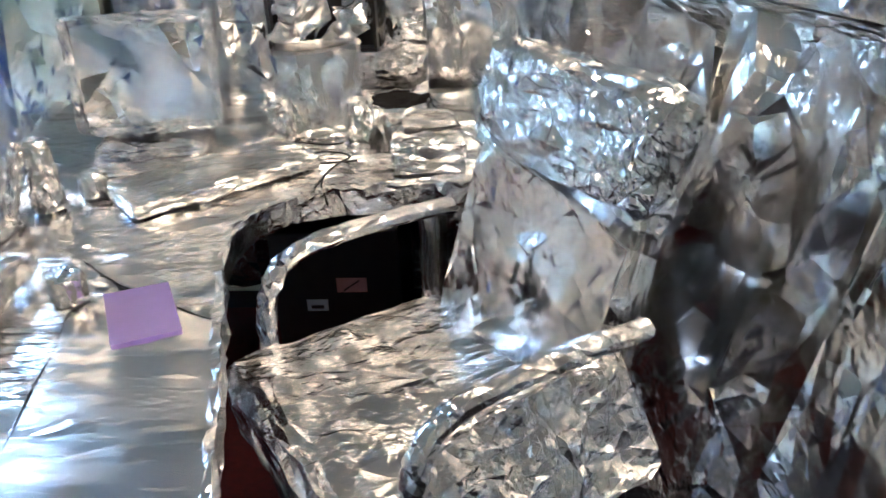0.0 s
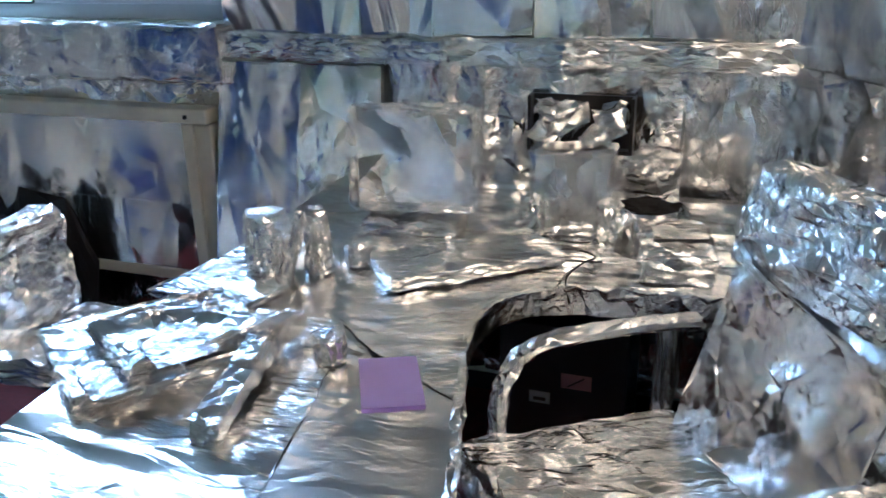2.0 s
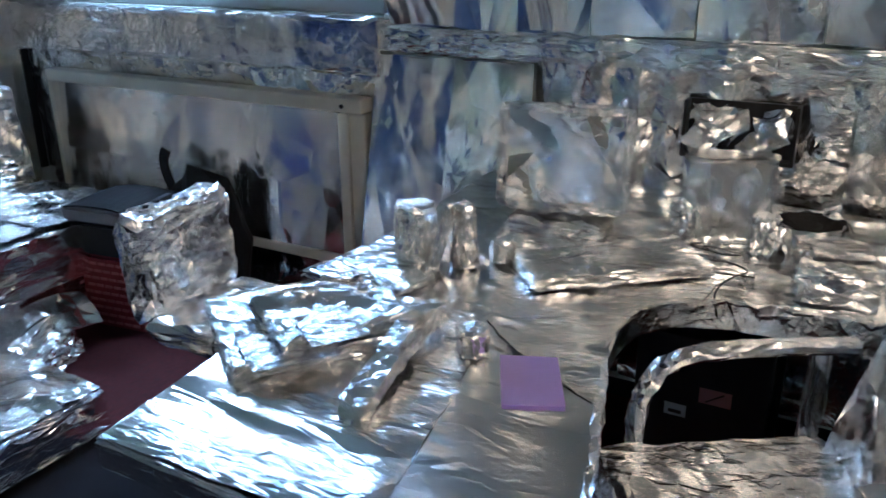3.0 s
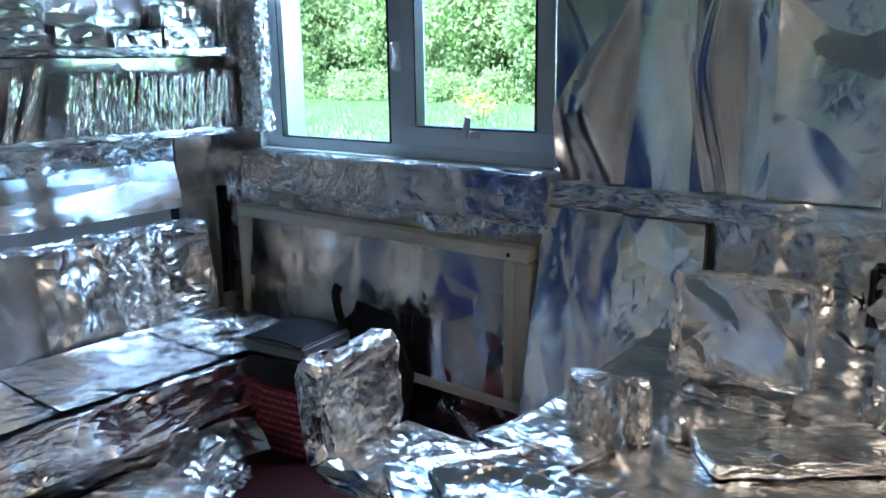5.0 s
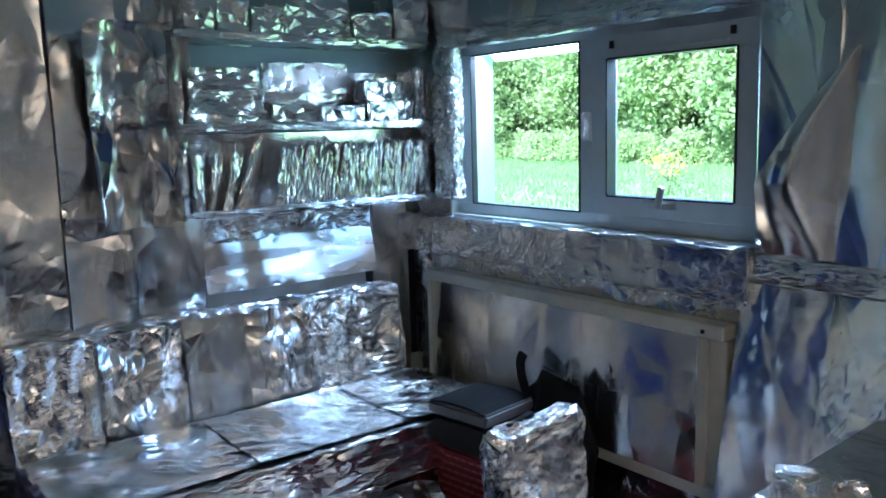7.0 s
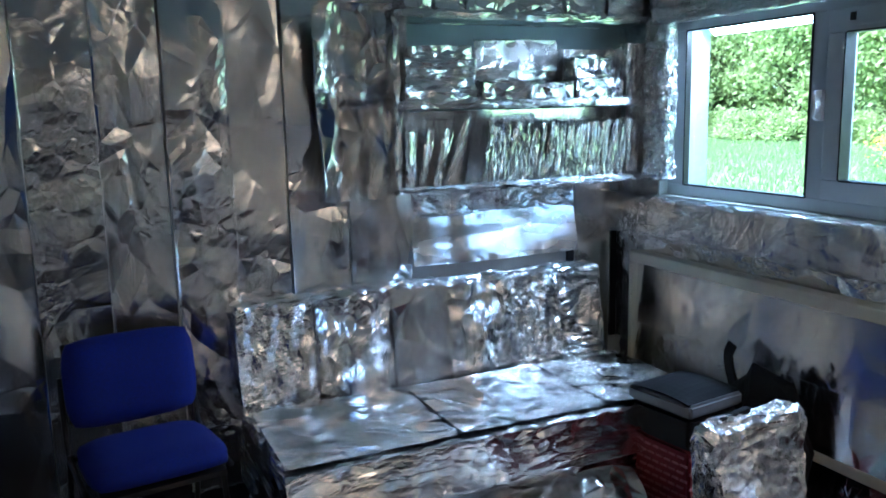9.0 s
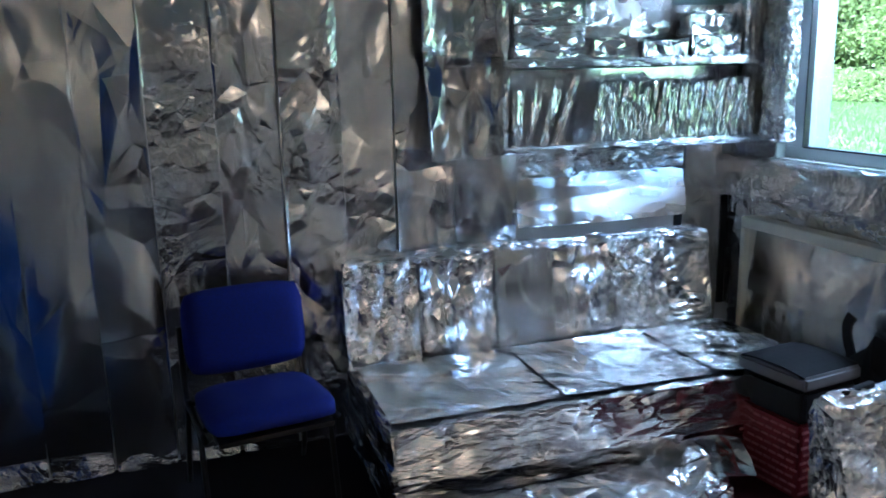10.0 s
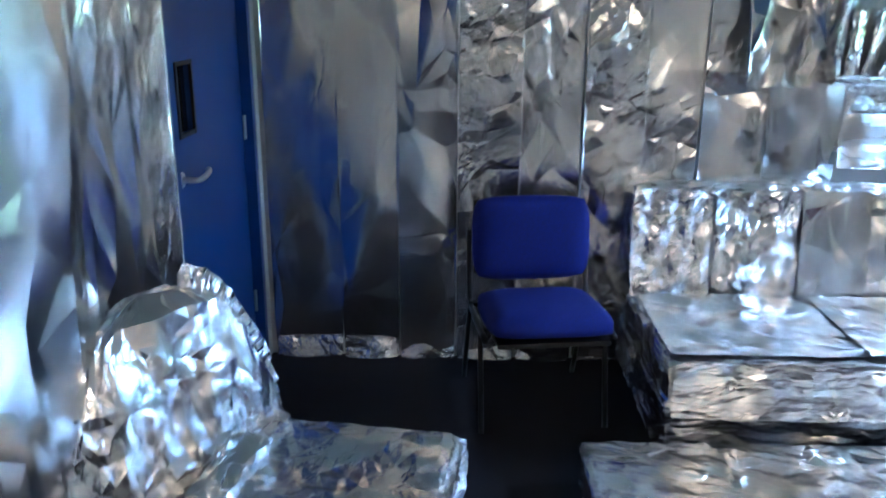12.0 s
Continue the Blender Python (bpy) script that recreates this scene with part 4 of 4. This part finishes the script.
def desk_chair():
    ch = thing("office_chair", "office chair with armrests, wrapped in crumpled kitchen foil, at the desk", "chair", (0.425, 0.135, 0), 213)
    part("seat", wrap(box(-0.25, 0.25, -0.28, 0.25, 0.43, 0.56, 0.05, 3), 0.055, 0.010, 300), FOIL_CRINKLE, ch)
    lean = pose(-0.275, 0, 0.575) @ pose(0, 0, 0, 0, -13, 0)
    back = part("backrest", wrap(moved(box(-0.05, 0.05, -0.225, 0.225, 0.0, 0.50, 0.045, 3), lean), 0.07, 0.009, 301), FOIL_BOLD, ch)
    part("back_wrap", wrap(moved(box(-0.062, 0.060, -0.236, 0.236, 0.30, 0.515, 0.05, 3), lean), 0.035, 0.007, 302), FOIL_FINE, back, "finely crumpled foil over the upper back")
    flap = part("back_sheet", sheet(0.41, 0.36, 0.075, 0.030, 303, tall=1.0), FOIL_BOLD, back, "larger foil sheet with a torn slanting edge")
    flap.matrix_basis = lean @ pose(0.060, -0.205, -0.03, 0, 0, 90) @ pose(0, 0, 0, 0, 7, 0)
    part("back_skirt", wrap(box(-0.31, -0.22, -0.22, 0.22, 0.42, 0.62, 0.03), 0.06, 0.014, 321), FOIL_BOLD, ch, "loose foil between seat and back")
    part("side_skirt", wrap(moved(box(-0.30, 0.09, -0.012, 0.012, 0.0, 0.22, 0.008), pose(0, 0.325, 0.445, 27, 8, 0)), 0.026, 0.005, 320, 30), FOIL_FINE, ch, "crumpled foil under the armrest")
    chair_base(ch, 0.0, 300)
    for y in (-0.285, 0.285):
        path = curve([(-0.28, y, 0.735), (-0.14, y, 0.742), (0.02, y, 0.735), (0.10, y, 0.705), (0.135, y, 0.63), (0.14, y * 0.96, 0.50), (0.10, y * 0.80, 0.44)], 6)
        part("armrest", wrap(rope(path, 0.0185, 10), 0.022, 0.0022, 312 + int(y * 10), drift=0.1), FOIL_FINE, ch)


def loose_chair():
    ch = thing("office_chair", "office chair without arms, wrapped in crumpled kitchen foil, near the door", "chair", (-1.43, -1.62, 0), 82)
    seat = part("seat", wrap(box(-0.25, 0.27, -0.235, 0.235, 0.385, 0.50, 0.045, 3), 0.06, 0.006, 330), FOIL_MID, ch)
    part("seat_rim", wrap(box(0.225, 0.285, -0.225, 0.225, 0.40, 0.49, 0.03, 2), 0.028, 0.008, 331), FOIL_FINE, seat, "crumpled foil round the front edge")
    lean = pose(-0.265, 0.25, 0.43, 0, 0, -24) @ pose(0, -0.31, 0, 0, -15, 0)
    back = part("backrest", wrap(moved(back_slab(0.49, 0.325, 0.075, 0.40, 0.04), lean), 0.05, 0.010, 333, 12, drift=0.12), FOIL_DRAPE, ch)
    rim = [lean @ Vector((0.0, lo, z)) for lo, z in ((0.310, 0.02), (0.312, 0.14), (0.295, 0.26), (0.255, 0.37), (0.200, 0.45), (0.13, 0.482))]
    part("back_rim", wrap(ribbon(curve(rim, 6), 0.10, 0.024, Vector((1, 0, 0))), 0.026, 0.005, 334), FOIL_FINE, back, "crumpled foil round the edge of the back")
    part("back_skirt", wrap(box(-0.31, -0.20, -0.22, 0.22, 0.40, 0.53, 0.03), 0.05, 0.010, 351), FOIL_MID, ch, "loose foil between seat and back")
    chair_base(ch, 0.05, 330)


desk_chair()
loose_chair()

side = thing("side_chair", "small chair with a rounded back wrapped in finely crumpled foil", "chair", (-1.06, 0.56, 0.010), 2)
part("backrest", wrap(moved(box(-0.045, 0.045, -0.20, 0.20, 0.0, 0.33, 0.045, 3), pose(-0.25, 0, 0.42, 0, -6, 0)), 0.03, 0.007, 360), FOIL_FINE, side)
# no cut here: a thin black strip gives the slit's darkness
part("tear", moved(box(-0.010, 0.010, -0.075, 0.06, -0.006, 0.007, 0.002), pose(-0.297, -0.03, 0.748, 0, 0, 12)), CLOTH_GAP_BLACK, side, "black strip for the dark slit torn in the foil")
part("seat", wrap(box(-0.22, 0.24, -0.20, 0.20, 0.38, 0.44, 0.02, 2), 0.04, 0.008, 361), FOIL_MID, side)
for x, y in ((-0.20, -0.17), (-0.20, 0.17), (0.2, -0.17), (0.2, 0.17)):
    part("leg", wrap(tube(0.016, 0.016, 0, 0.39, 10), 0.03, 0.002, 365 + int(x * 10 + y * 30)), FOIL_FINE, side)

# ---- blue chair ----
blue = thing("visitor_chair", "stackable visitor chair with royal-blue upholstery and a black steel frame", "chair", (-2.72, -1.04, 0), 8)


def cushion(sx, sy, sz, dome, bevel=0.03):
    bm = bmesh.new()
    bmesh.ops.create_grid(bm, x_segments=14, y_segments=14, size=0.5)
    bmesh.ops.solidify(bm, geom=bm.faces[:], thickness=0.2)
    zmid = sum(v.co.z for v in bm.verts) / len(bm.verts)
    for v in bm.verts:
        top = v.co.z > zmid
        x, y = v.co.x * 2, v.co.y * 2
        rx = 1 - 0.10 * abs(y) ** 4
        ry = 1 - 0.10 * abs(x) ** 4
        e = (1 - abs(x) ** 6) * (1 - abs(y) ** 6)
        v.co = Vector((x * rx * sx / 2, y * ry * sy / 2, (sz / 2 * (0.45 + 0.55 * e) + (dome * e if top else 0)) * (1 if top else -1)))
    for fc in bm.faces:
        fc.smooth = True
    bmesh.ops.recalc_face_normals(bm, faces=bm.faces[:])
    return bm


part("seat", moved(cushion(0.47, 0.47, 0.075, 0.02), pose(0.10, 0, 0.45, 0, -3, 0)), BLUE_CLOTH, blue)
part("backrest", moved(cushion(0.34, 0.48, 0.06, 0.02), pose(-0.155, 0, 0.68, 0, 82, 0)), BLUE_CLOTH, blue)
part("back_shell", moved(box(-0.15, 0.15, -0.232, 0.232, -0.012, 0.004, 0.003), pose(-0.185, 0, 0.68, 0, 82, 0)), BLACK, blue, "black plastic back shell")
part("seat_shell", box(-0.11, 0.31, -0.21, 0.21, 0.395, 0.415, 0.004), BLACK, blue, "black plastic seat pan")
for y in (-0.245, 0.245):
    part("frame", join(rope(curve([(0.20, y, 0.0), (0.16, y, 0.2), (0.12, y, 0.40)], 3), 0.011, 10), rope(curve([(-0.30, y, 0.0), (-0.22, y, 0.22), (-0.13, y, 0.42)], 3), 0.011, 10),
         rope(curve([(0.24, y, 0.40), (0.0, y, 0.40), (-0.14, y, 0.41), (-0.19, y, 0.50), (-0.215, y, 0.70)], 4), 0.011, 10)), BLACK_METAL, blue)
part("cross_bar", join(rope([(0.12, -0.245, 0.395), (0.12, 0.245, 0.395)], 0.010, 10), rope([(-0.13, -0.245, 0.405), (-0.13, 0.245, 0.405)], 0.010, 10)), BLACK_METAL, blue)

# ---- sofa ----
sofa = thing("sofa", "low sofa covered in overlapping sheets of kitchen foil", "sofa", (-2.68, 0.28, 0))
sofa_l, sofa_r = -0.92, 0.92
part("base", wrap(box(-0.48, 0.40, sofa_l + 0.02, sofa_r, 0.02, 0.235, 0.02), 0.09, 0.010, 401), FOIL_LONG, sofa)
part("seat", wrap(box(-0.30, 0.47, sofa_l, sofa_r, 0.255, 0.435, 0.04, 3), 0.09, 0.010, 402), FOIL_LONG, sofa)
part("backrest", wrap(moved(box(-0.11, 0.11, sofa_l, sofa_r, 0.0, 0.46, 0.05, 3), pose(-0.34, 0, 0.42, 0, -9, 0)), 0.07, 0.012, 403), FOIL_BOLD, sofa)
for i, (a, b, mt, cell) in enumerate(((-0.92, -0.60, FOIL_FINE, 0.03), (-0.585, -0.22, FOIL_BOLD, 0.06), (-0.24, 0.03, FOIL_SMOOTH, 0.07), (0.0, 0.38, FOIL_BOLD, 0.07), (0.36, 0.62, FOIL_FINE, 0.035))):
    part("back_sheet", moved_sheet(sheet(b - a, 0.44, cell, 0.014, 410 + i, tall=1.3, folds=0.012, fold_width=0.12), (-0.215 + 0.004 * i, a, 0.43), (-9, 0, 90)), mt, sofa, "creased foil sheet over the back")
for i, (a, b, mt) in enumerate(((-0.90, -0.2, FOIL_LONG), (-0.22, 0.5, FOIL_LONG), (0.45, 0.9, FOIL_BOLD))):
    part("seat_sheet", moved_sheet(sheet(b - a, 0.58, 0.06, 0.014, 420 + i, tall=1.2, folds=0.006), (0.42, a, 0.445 + 0.003 * i), (-90, 0, 90)), mt, sofa, "creased foil sheet over the seat")
part("front_sheet", moved_sheet(sheet(1.80, 0.20, 0.05, 0.012, 430, tall=1.0, folds=0.01), (0.485, -0.9, 0.25), (0, 0, 90)), FOIL_LONG, sofa, "creased foil sheet over the front")

low = thing("low_table", "low flat table covered with creased kitchen foil on the floor", "table", (-1.83, -0.29, 0), 0)
part("top", wrap(box(-0.32, 0.32, -0.64, 0.64, 0.03, 0.17, 0.015), 0.06, 0.008, 440), FOIL_BOLD, low)
part("plinth", box(-0.28, 0.28, -0.6, 0.6, 0.0, 0.04), BLACK, low)
for i, (a, b) in enumerate(((-0.63, -0.15), (-0.19, 0.28), (0.24, 0.63))):
    part("top_sheet", moved_sheet(lay([(-0.31, a), (0.31, a + 0.03), (0.31, b), (-0.31, b + 0.02)], 0.045, 0.010, 446 + i), (0, 0, 0.172 + 0.003 * i)), (FOIL_LONG, FOIL_WALL, FOIL_BOLD)[i], low, "creased foil sheet over the top")
heap = solo("crumpled_foil", wrap(moved(box(-0.16, 0.13, -0.22, 0.16, 0, 0.11, 0.04, 3), pose(0, 0, 0, 0, 0, 20)), 0.039, 0.020, 441), FOIL_MID, "loose heap of crumpled kitchen foil on the floor", "foil heap", pose(-2.10, 0.48, 0.0, 0, 0, 0))

for x, y, a in ((-0.13, -0.12, 20), (0.0, 0.05, 75)):
    part("loose_fold", moved_sheet(sheet(0.24, 0.20, 0.05, 0.02, 445 + a, tall=1.0, folds=0.02), (x, y, 0.09), (-70, 0, a)), FOIL_MID, heap)

# ---- bin and bag ----
waste = thing("waste_bin", "red woven-pattern waste bin with a black swing lid and grey rim", "bin", (-2.12, 1.00, 0.010), 8)
part("body", prism([(-0.125, -0.115), (0.125, -0.115), (0.125, 0.115), (-0.125, 0.115)], 0, 0.28, 0.012), RED, waste)
bands = []
for face in range(4):
    for r in range(9):
        for c in range(6):
            w = 0.030
            u = -0.11 + c * 0.037 + (0.016 if r % 2 else 0)
            z = 0.02 + r * 0.028
            half = 0.1155 if face % 2 == 0 else 0.1255
            bands.append(moved(box(u, u + w, -half - 0.002, -half + 0.001, z, z + 0.010, 0), pose(0, 0, 0, 0, 0, 90 * face)))
tagged(part("weave", join(*bands), PALE_RED, waste, "paler raised weave"), kind="stuff")
part("collar", prism([(-0.135, -0.125), (0.135, -0.125), (0.135, 0.125), (-0.135, 0.125)], 0.28, 0.404, 0.015), BLACK, waste, "black plastic collar")
part("rim", prism([(-0.145, -0.135), (0.145, -0.135), (0.145, 0.135), (-0.145, 0.135)], 0.405, 0.455, 0.010), GREY, waste, "grey rim")
lid = bmesh.new()
bmesh.ops.create_grid(lid, x_segments=10, y_segments=10, size=0.132)
for v in lid.verts:
    v.co.z = 0.456 + 0.03 * max(0.0, 1 - (abs(v.co.x) / 0.132) ** 2.5) * (0.4 + 0.6 * max(0.0, 1 - (abs(v.co.y) / 0.132) ** 2.5))
bmesh.ops.solidify(lid, geom=lid.faces[:], thickness=0.006)
part("lid", lid, BLACK_MATTE, waste, "domed black lid")
waste.scale = (1.15, 1.15, 1.12)
blob = bmesh.new()
bmesh.ops.create_icosphere(blob, subdivisions=3, radius=0.2)
for v in blob.verts:
    v.co = Vector((v.co.x * 1.2, v.co.y * 0.42, max(-0.2, v.co.z * 2.0) + 0.2)) + v.normal * 0.07 * noise.noise(v.co * 9)
sack = thing("bag", "black cloth bag slumped on the floor behind the bin", "bag", (-1.95, 1.265, 0.010))
part("body", blob, CLOTH_GAP_BLACK, sack)
part("strap", ribbon(curve([(-0.15, 0, 0.44), (-0.195, 0, 0.54), (-0.215, 0.01, 0.60), (-0.20, 0.015, 0.645)], 6), 0.045, 0.012, Vector((0, 1, 0))), CLOTH_GAP_BLACK, sack)

# ---- shelves ----
for z in (1.30, 1.672, 2.062):
    sh = tagged(part("shelf", wrap(box(W + 0.015, -2.945, 0.10, N - 0.03, z - 0.006, z + 0.026, 0.007), 0.05, 0.004, int(z * 100)), FOIL_SMOOTH, None), "wall shelf board wrapped in kitchen foil", "shelf", "wall shelves")
for y, z0, z1 in ((0.115, 1.70, 2.06), (0.115, 1.33, 1.67)):
    tagged(part("shelf_end", wrap(box(W + 0.015, -2.97, y - 0.012, y + 0.012, z0, z1, 0.004), 0.045, 0.010, int(z0 * 90)), FOIL_MID, None), "shelf end panel wrapped in kitchen foil", "panel", "shelf end panels")
for w, h, y, z, seed, mat in ((0.34, 0.44, -0.22, 1.68, 451, FOIL_BOLD), (0.32, 0.45, -0.20, 1.27, 452, FOIL_SMOOTH)):
    bunch = sheet(w, h, 0.04, 0.03, seed, folds=0.07, fold_width=0.15, tall=2.0, degrees=35)
    solo("foil_curtain", bunch, mat, "bunched kitchen foil hanging at the end of the shelves", "foil", pose(W + 0.07, y, z, 0, 0, 90), group="foil at the shelf ends")


def book(name, y, z, thick, depth, h, lean, seed, mat, label, group="wrapped books"):
    m = wrap(box(0, depth, 0, thick, 0, h, 0.003), 0.05, 0.0015, seed)
    return solo(name, m, mat, label, "book", pose(W + 0.22 - depth + 0.02, y, z, lean, 0, 0), group=group)


rb = random.Random(5)
y, k = 0.52, 0
while y < 1.30:
    t = rb.uniform(0.011, 0.020)
    book("book", y, 1.330, t, rb.uniform(0.15, 0.19), rb.uniform(0.235, 0.272), -rb.uniform(4, 11), 500 + k, FOIL_BOOK, "thin book wrapped in bright crumpled foil, standing on the shelf")
    y += t + rb.uniform(0.002, 0.006)
    k += 1
for i, (yy, t, h, ln) in enumerate(((0.14, 0.05, 0.24, 0), (0.205, 0.035, 0.25, -10), (0.27, 0.04, 0.30, -15), (0.33, 0.03, 0.325, -20), (1.335, 0.03, 0.27, 0), (1.372, 0.028, 0.26, 0))):
    book("book", yy, 1.330, t, 0.2, h, ln, 540 + i, FOIL_BOOK, "larger book wrapped in creased foil, standing or leaning on the shelf")
for i, (yy, w, d, z0, h) in enumerate(((0.15, 0.36, 0.20, 0, 0.05), (0.16, 0.33, 0.19, 0.054, 0.045), (0.17, 0.30, 0.18, 0.103, 0.04), (0.155, 0.34, 0.19, 0.147, 0.035), (0.18, 0.30, 0.18, 0.186, 0.05), (0.53, 0.22, 0.20, 0, 0.085), (0.78, 0.24, 0.2, 0, 0.07), (1.04, 0.26, 0.2, 0, 0.09), (1.05, 0.22, 0.17, 0.094, 0.10))):
    solo("box", wrap(box(0, d, 0, w, 0, h, 0.006), 0.04, 0.007, 560 + i), FOIL_WALL if i % 2 else FOIL_DRAPE, "flat box wrapped in kitchen foil, lying on the shelf", "box", pose(W + 0.04, yy, 1.702 + z0), group="boxes on the shelf")
flat_bag = thing("flat_bag", "flat bag wrapped in smooth shiny foil, leaning on the wall", "bag", (W + 0.025, 0.56, 1.785))
part("body", wrap(box(0, 0.06, 0, 0.46, 0, 0.20, 0.02), 0.07, 0.012, 570), FOIL_SMOOTH, flat_bag)
part("flap", moved_sheet(sheet(0.44, 0.13, 0.05, 0.012, 571, tall=1.0), (0.070, 0.01, 0.06), (-4, 0, 90)), FOIL_CALM, flat_bag, "smooth bright foil flap")
for i, yy in enumerate((1.34, 1.375, 1.405)):
    solo("book", wrap(box(0, 0.19, 0, 0.028, 0, 0.26, 0.003), 0.05, 0.002, 575 + i), FOIL_BOOK, "larger book wrapped in creased foil, standing or leaning on the shelf", "book", pose(W + 0.04, yy, 1.702), group="wrapped books")
for i, (yy, w, h) in enumerate(((0.16, 0.13, 0.17), (0.30, 0.15, 0.14), (0.46, 0.15, 0.11), (0.62, 0.34, 0.17), (0.98, 0.22, 0.12), (1.22, 0.2, 0.2))):
    solo("box", wrap(box(0, 0.18, 0, w, 0, h, 0.008), 0.04, 0.008, 580 + i), FOIL_MID, "carton wrapped in kitchen foil on the top shelf", "box", pose(W + 0.05, yy, 2.092), group="cartons on the top shelf")

# ---- outside ----
ground = bmesh.new()
bmesh.ops.create_grid(ground, x_segments=40, y_segments=40, size=400)
for v in ground.verts:
    v.co.z = -0.45
setting("ground", ground, GRASS, "sunlit meadow grass reaching to the trees", "grass")


def leaves(n, radius, size, seed, flat=1.0, low=0.0):
    """A crown of n small leaf blades in uneven clumps, with gaps."""
    rng = np.random.default_rng(seed)
    clumps = []
    for _ in range(46):
        v = rng.normal(size=3)
        v /= np.linalg.norm(v)
        clumps.append(v * radius * rng.uniform(0.45, 1.0) * np.array((1, 1, flat)))
    clumps = np.array(clumps)
    idx = rng.integers(0, len(clumps), n)
    c = clumps[idx] + rng.normal(size=(n, 3)) * radius * 0.17
    a = rng.normal(size=(n, 3))
    a /= np.linalg.norm(a, axis=1)[:, None]
    b = np.cross(a, rng.normal(size=(n, 3)))
    b /= np.linalg.norm(b, axis=1)[:, None]
    s = size * rng.uniform(0.6, 1.3, n)[:, None]
    co = np.stack((c - a * s, c + b * s * 0.55, c + a * s, c - b * s * 0.55), 1).reshape(-1, 3)
    me = bpy.data.meshes.new("leaves")
    me.from_pydata(co.tolist(), [], [(4 * i, 4 * i + 1, 4 * i + 2, 4 * i + 3) for i in range(n)])
    return me


def trunk_mesh(h, r, seed):
    rng = random.Random(seed)
    bits = [rope_taper([(0, 0, 0), (0.05, 0.03, h * 0.3), (0.12 * rng.uniform(-1, 1), 0.1, h * 0.7), (0.1, 0, h)], r, r * 0.25)]
    for i in range(7):
        a = rng.uniform(0, math.tau)
        z = h * rng.uniform(0.25, 0.8)
        l = h * 0.35
        bits.append(rope_taper([(0, 0, z), (l * 0.5 * math.cos(a), l * 0.5 * math.sin(a), z + l * 0.25), (l * math.cos(a), l * math.sin(a), z + l * 0.6)], r * 0.4, r * 0.1))
    return join(*bits)


def rope_taper(pts, r0, r1, seg=7):
    path = curve(pts, 3)
    bm = bmesh.new()
    rings = []
    n = len(path)
    for i in range(n):
        t = (Vector(path[min(i + 1, n - 1)]) - Vector(path[max(i - 1, 0)])).normalized()
        q = t.to_track_quat("Z", "X")
        r = r0 + (r1 - r0) * i / (n - 1)
        rings.append([bm.verts.new(Vector(path[i]) + q @ Vector((r * math.cos(a * math.tau / seg), r * math.sin(a * math.tau / seg), 0))) for a in range(seg)])
    for a, b in zip(rings, rings[1:]):
        for i in range(seg):
            bm.faces.new((a[i], a[(i + 1) % seg], b[(i + 1) % seg], b[i]))
    return bm


def tree(h, r, seed, mat):
    t = thing("tree", "leafy green broadleaf tree at the edge of the meadow", "tree", group="trees behind the meadow")
    part("trunk", trunk_mesh(h * 0.8, 0.14, seed), BARK, t)
    me = leaves(18000, r, 0.16, seed, flat=h / (2.2 * r))
    me.transform(pose(0, 0, h * 0.55))
    part("crown", me, mat, t)
    return t


masters = [tree(8.6, 3.0, 1, LEAF), tree(9.6, 3.3, 2, LEAF), tree(7.8, 3.0, 3, LEAF_DARK)]
rt = random.Random(9)
spots = [(-56 + 2.7 * i + rt.uniform(-0.8, 0.8), 31 + (2.6 if i % 2 else 0) + rt.uniform(-0.8, 0.8)) for i in range(24)] + [(-58 + 4.2 * i + rt.uniform(-1, 1), 37.5 + rt.uniform(-1, 1)) for i in range(16)]
for i, (x, y) in enumerate(spots):
    x, y = x * 1.12, y + 4
    m = pose(x, y, -0.47, 0, 0, rt.uniform(0, 360))
    if i < 3:
        masters[i].matrix_basis = m
    else:
        copy_thing(masters[i % 3], m)
bush = thing("bush", "low leafy bush in front of the trees", "bush", (-56, 33.0, -0.45), group="bushes along the meadow")
me = leaves(4500, 1.25, 0.10, 21, flat=0.75)
me.transform(pose(0, 0, 0.8))
part("foliage", me, LEAF, bush)
part("stem", trunk_mesh(1.2, 0.05, 5), BARK, bush)
for i in range(1, 22):
    copy_thing(bush, pose(-56 + 2.3 * i + rt.uniform(-0.5, 0.5), 33.0 + rt.uniform(-0.7, 0.7), -0.45, 0, 0, rt.uniform(0, 360)))
shrub = thing("flowering_shrub", "thin yellow-flowered broom shrub in the grass", "shrub", (-14.1, 18.4, -0.45))
me = leaves(230, 0.72, 0.045, 33, flat=0.55)
me.transform(pose(0, 0, 0.88))
part("flowers", me, FLOWER, shrub)
me = leaves(500, 0.7, 0.05, 34, flat=0.7)
me.transform(pose(0, 0, 0.5))
part("foliage", me, GRASS_BLADE, shrub)
part("stem", trunk_mesh(1.0, 0.03, 6), BARK, shrub)
rg = np.random.default_rng(4)
n = 42000
gx, gy = rg.uniform(-46, -6, n), 5 + 28 * rg.random(n) ** 0.8
hgt, ang = rg.uniform(0.08, 0.3, n), rg.uniform(0, math.tau, n)
base = np.stack((gx, gy, np.full(n, -0.45)), 1)
sd = np.stack((np.cos(ang), np.sin(ang), np.zeros(n)), 1) * 0.03
tip = base + np.stack((rg.normal(size=n) * 0.06, rg.normal(size=n) * 0.06, hgt), 1)
me = bpy.data.meshes.new("grass")
me.from_pydata(np.stack((base - sd, base + sd, tip), 1).reshape(-1, 3).tolist(), [], [(3 * i, 3 * i + 1, 3 * i + 2) for i in range(n)])
solo("grass", me, GRASS_BLADE, "tall pale meadow grass blades", "grass", kind="stuff")
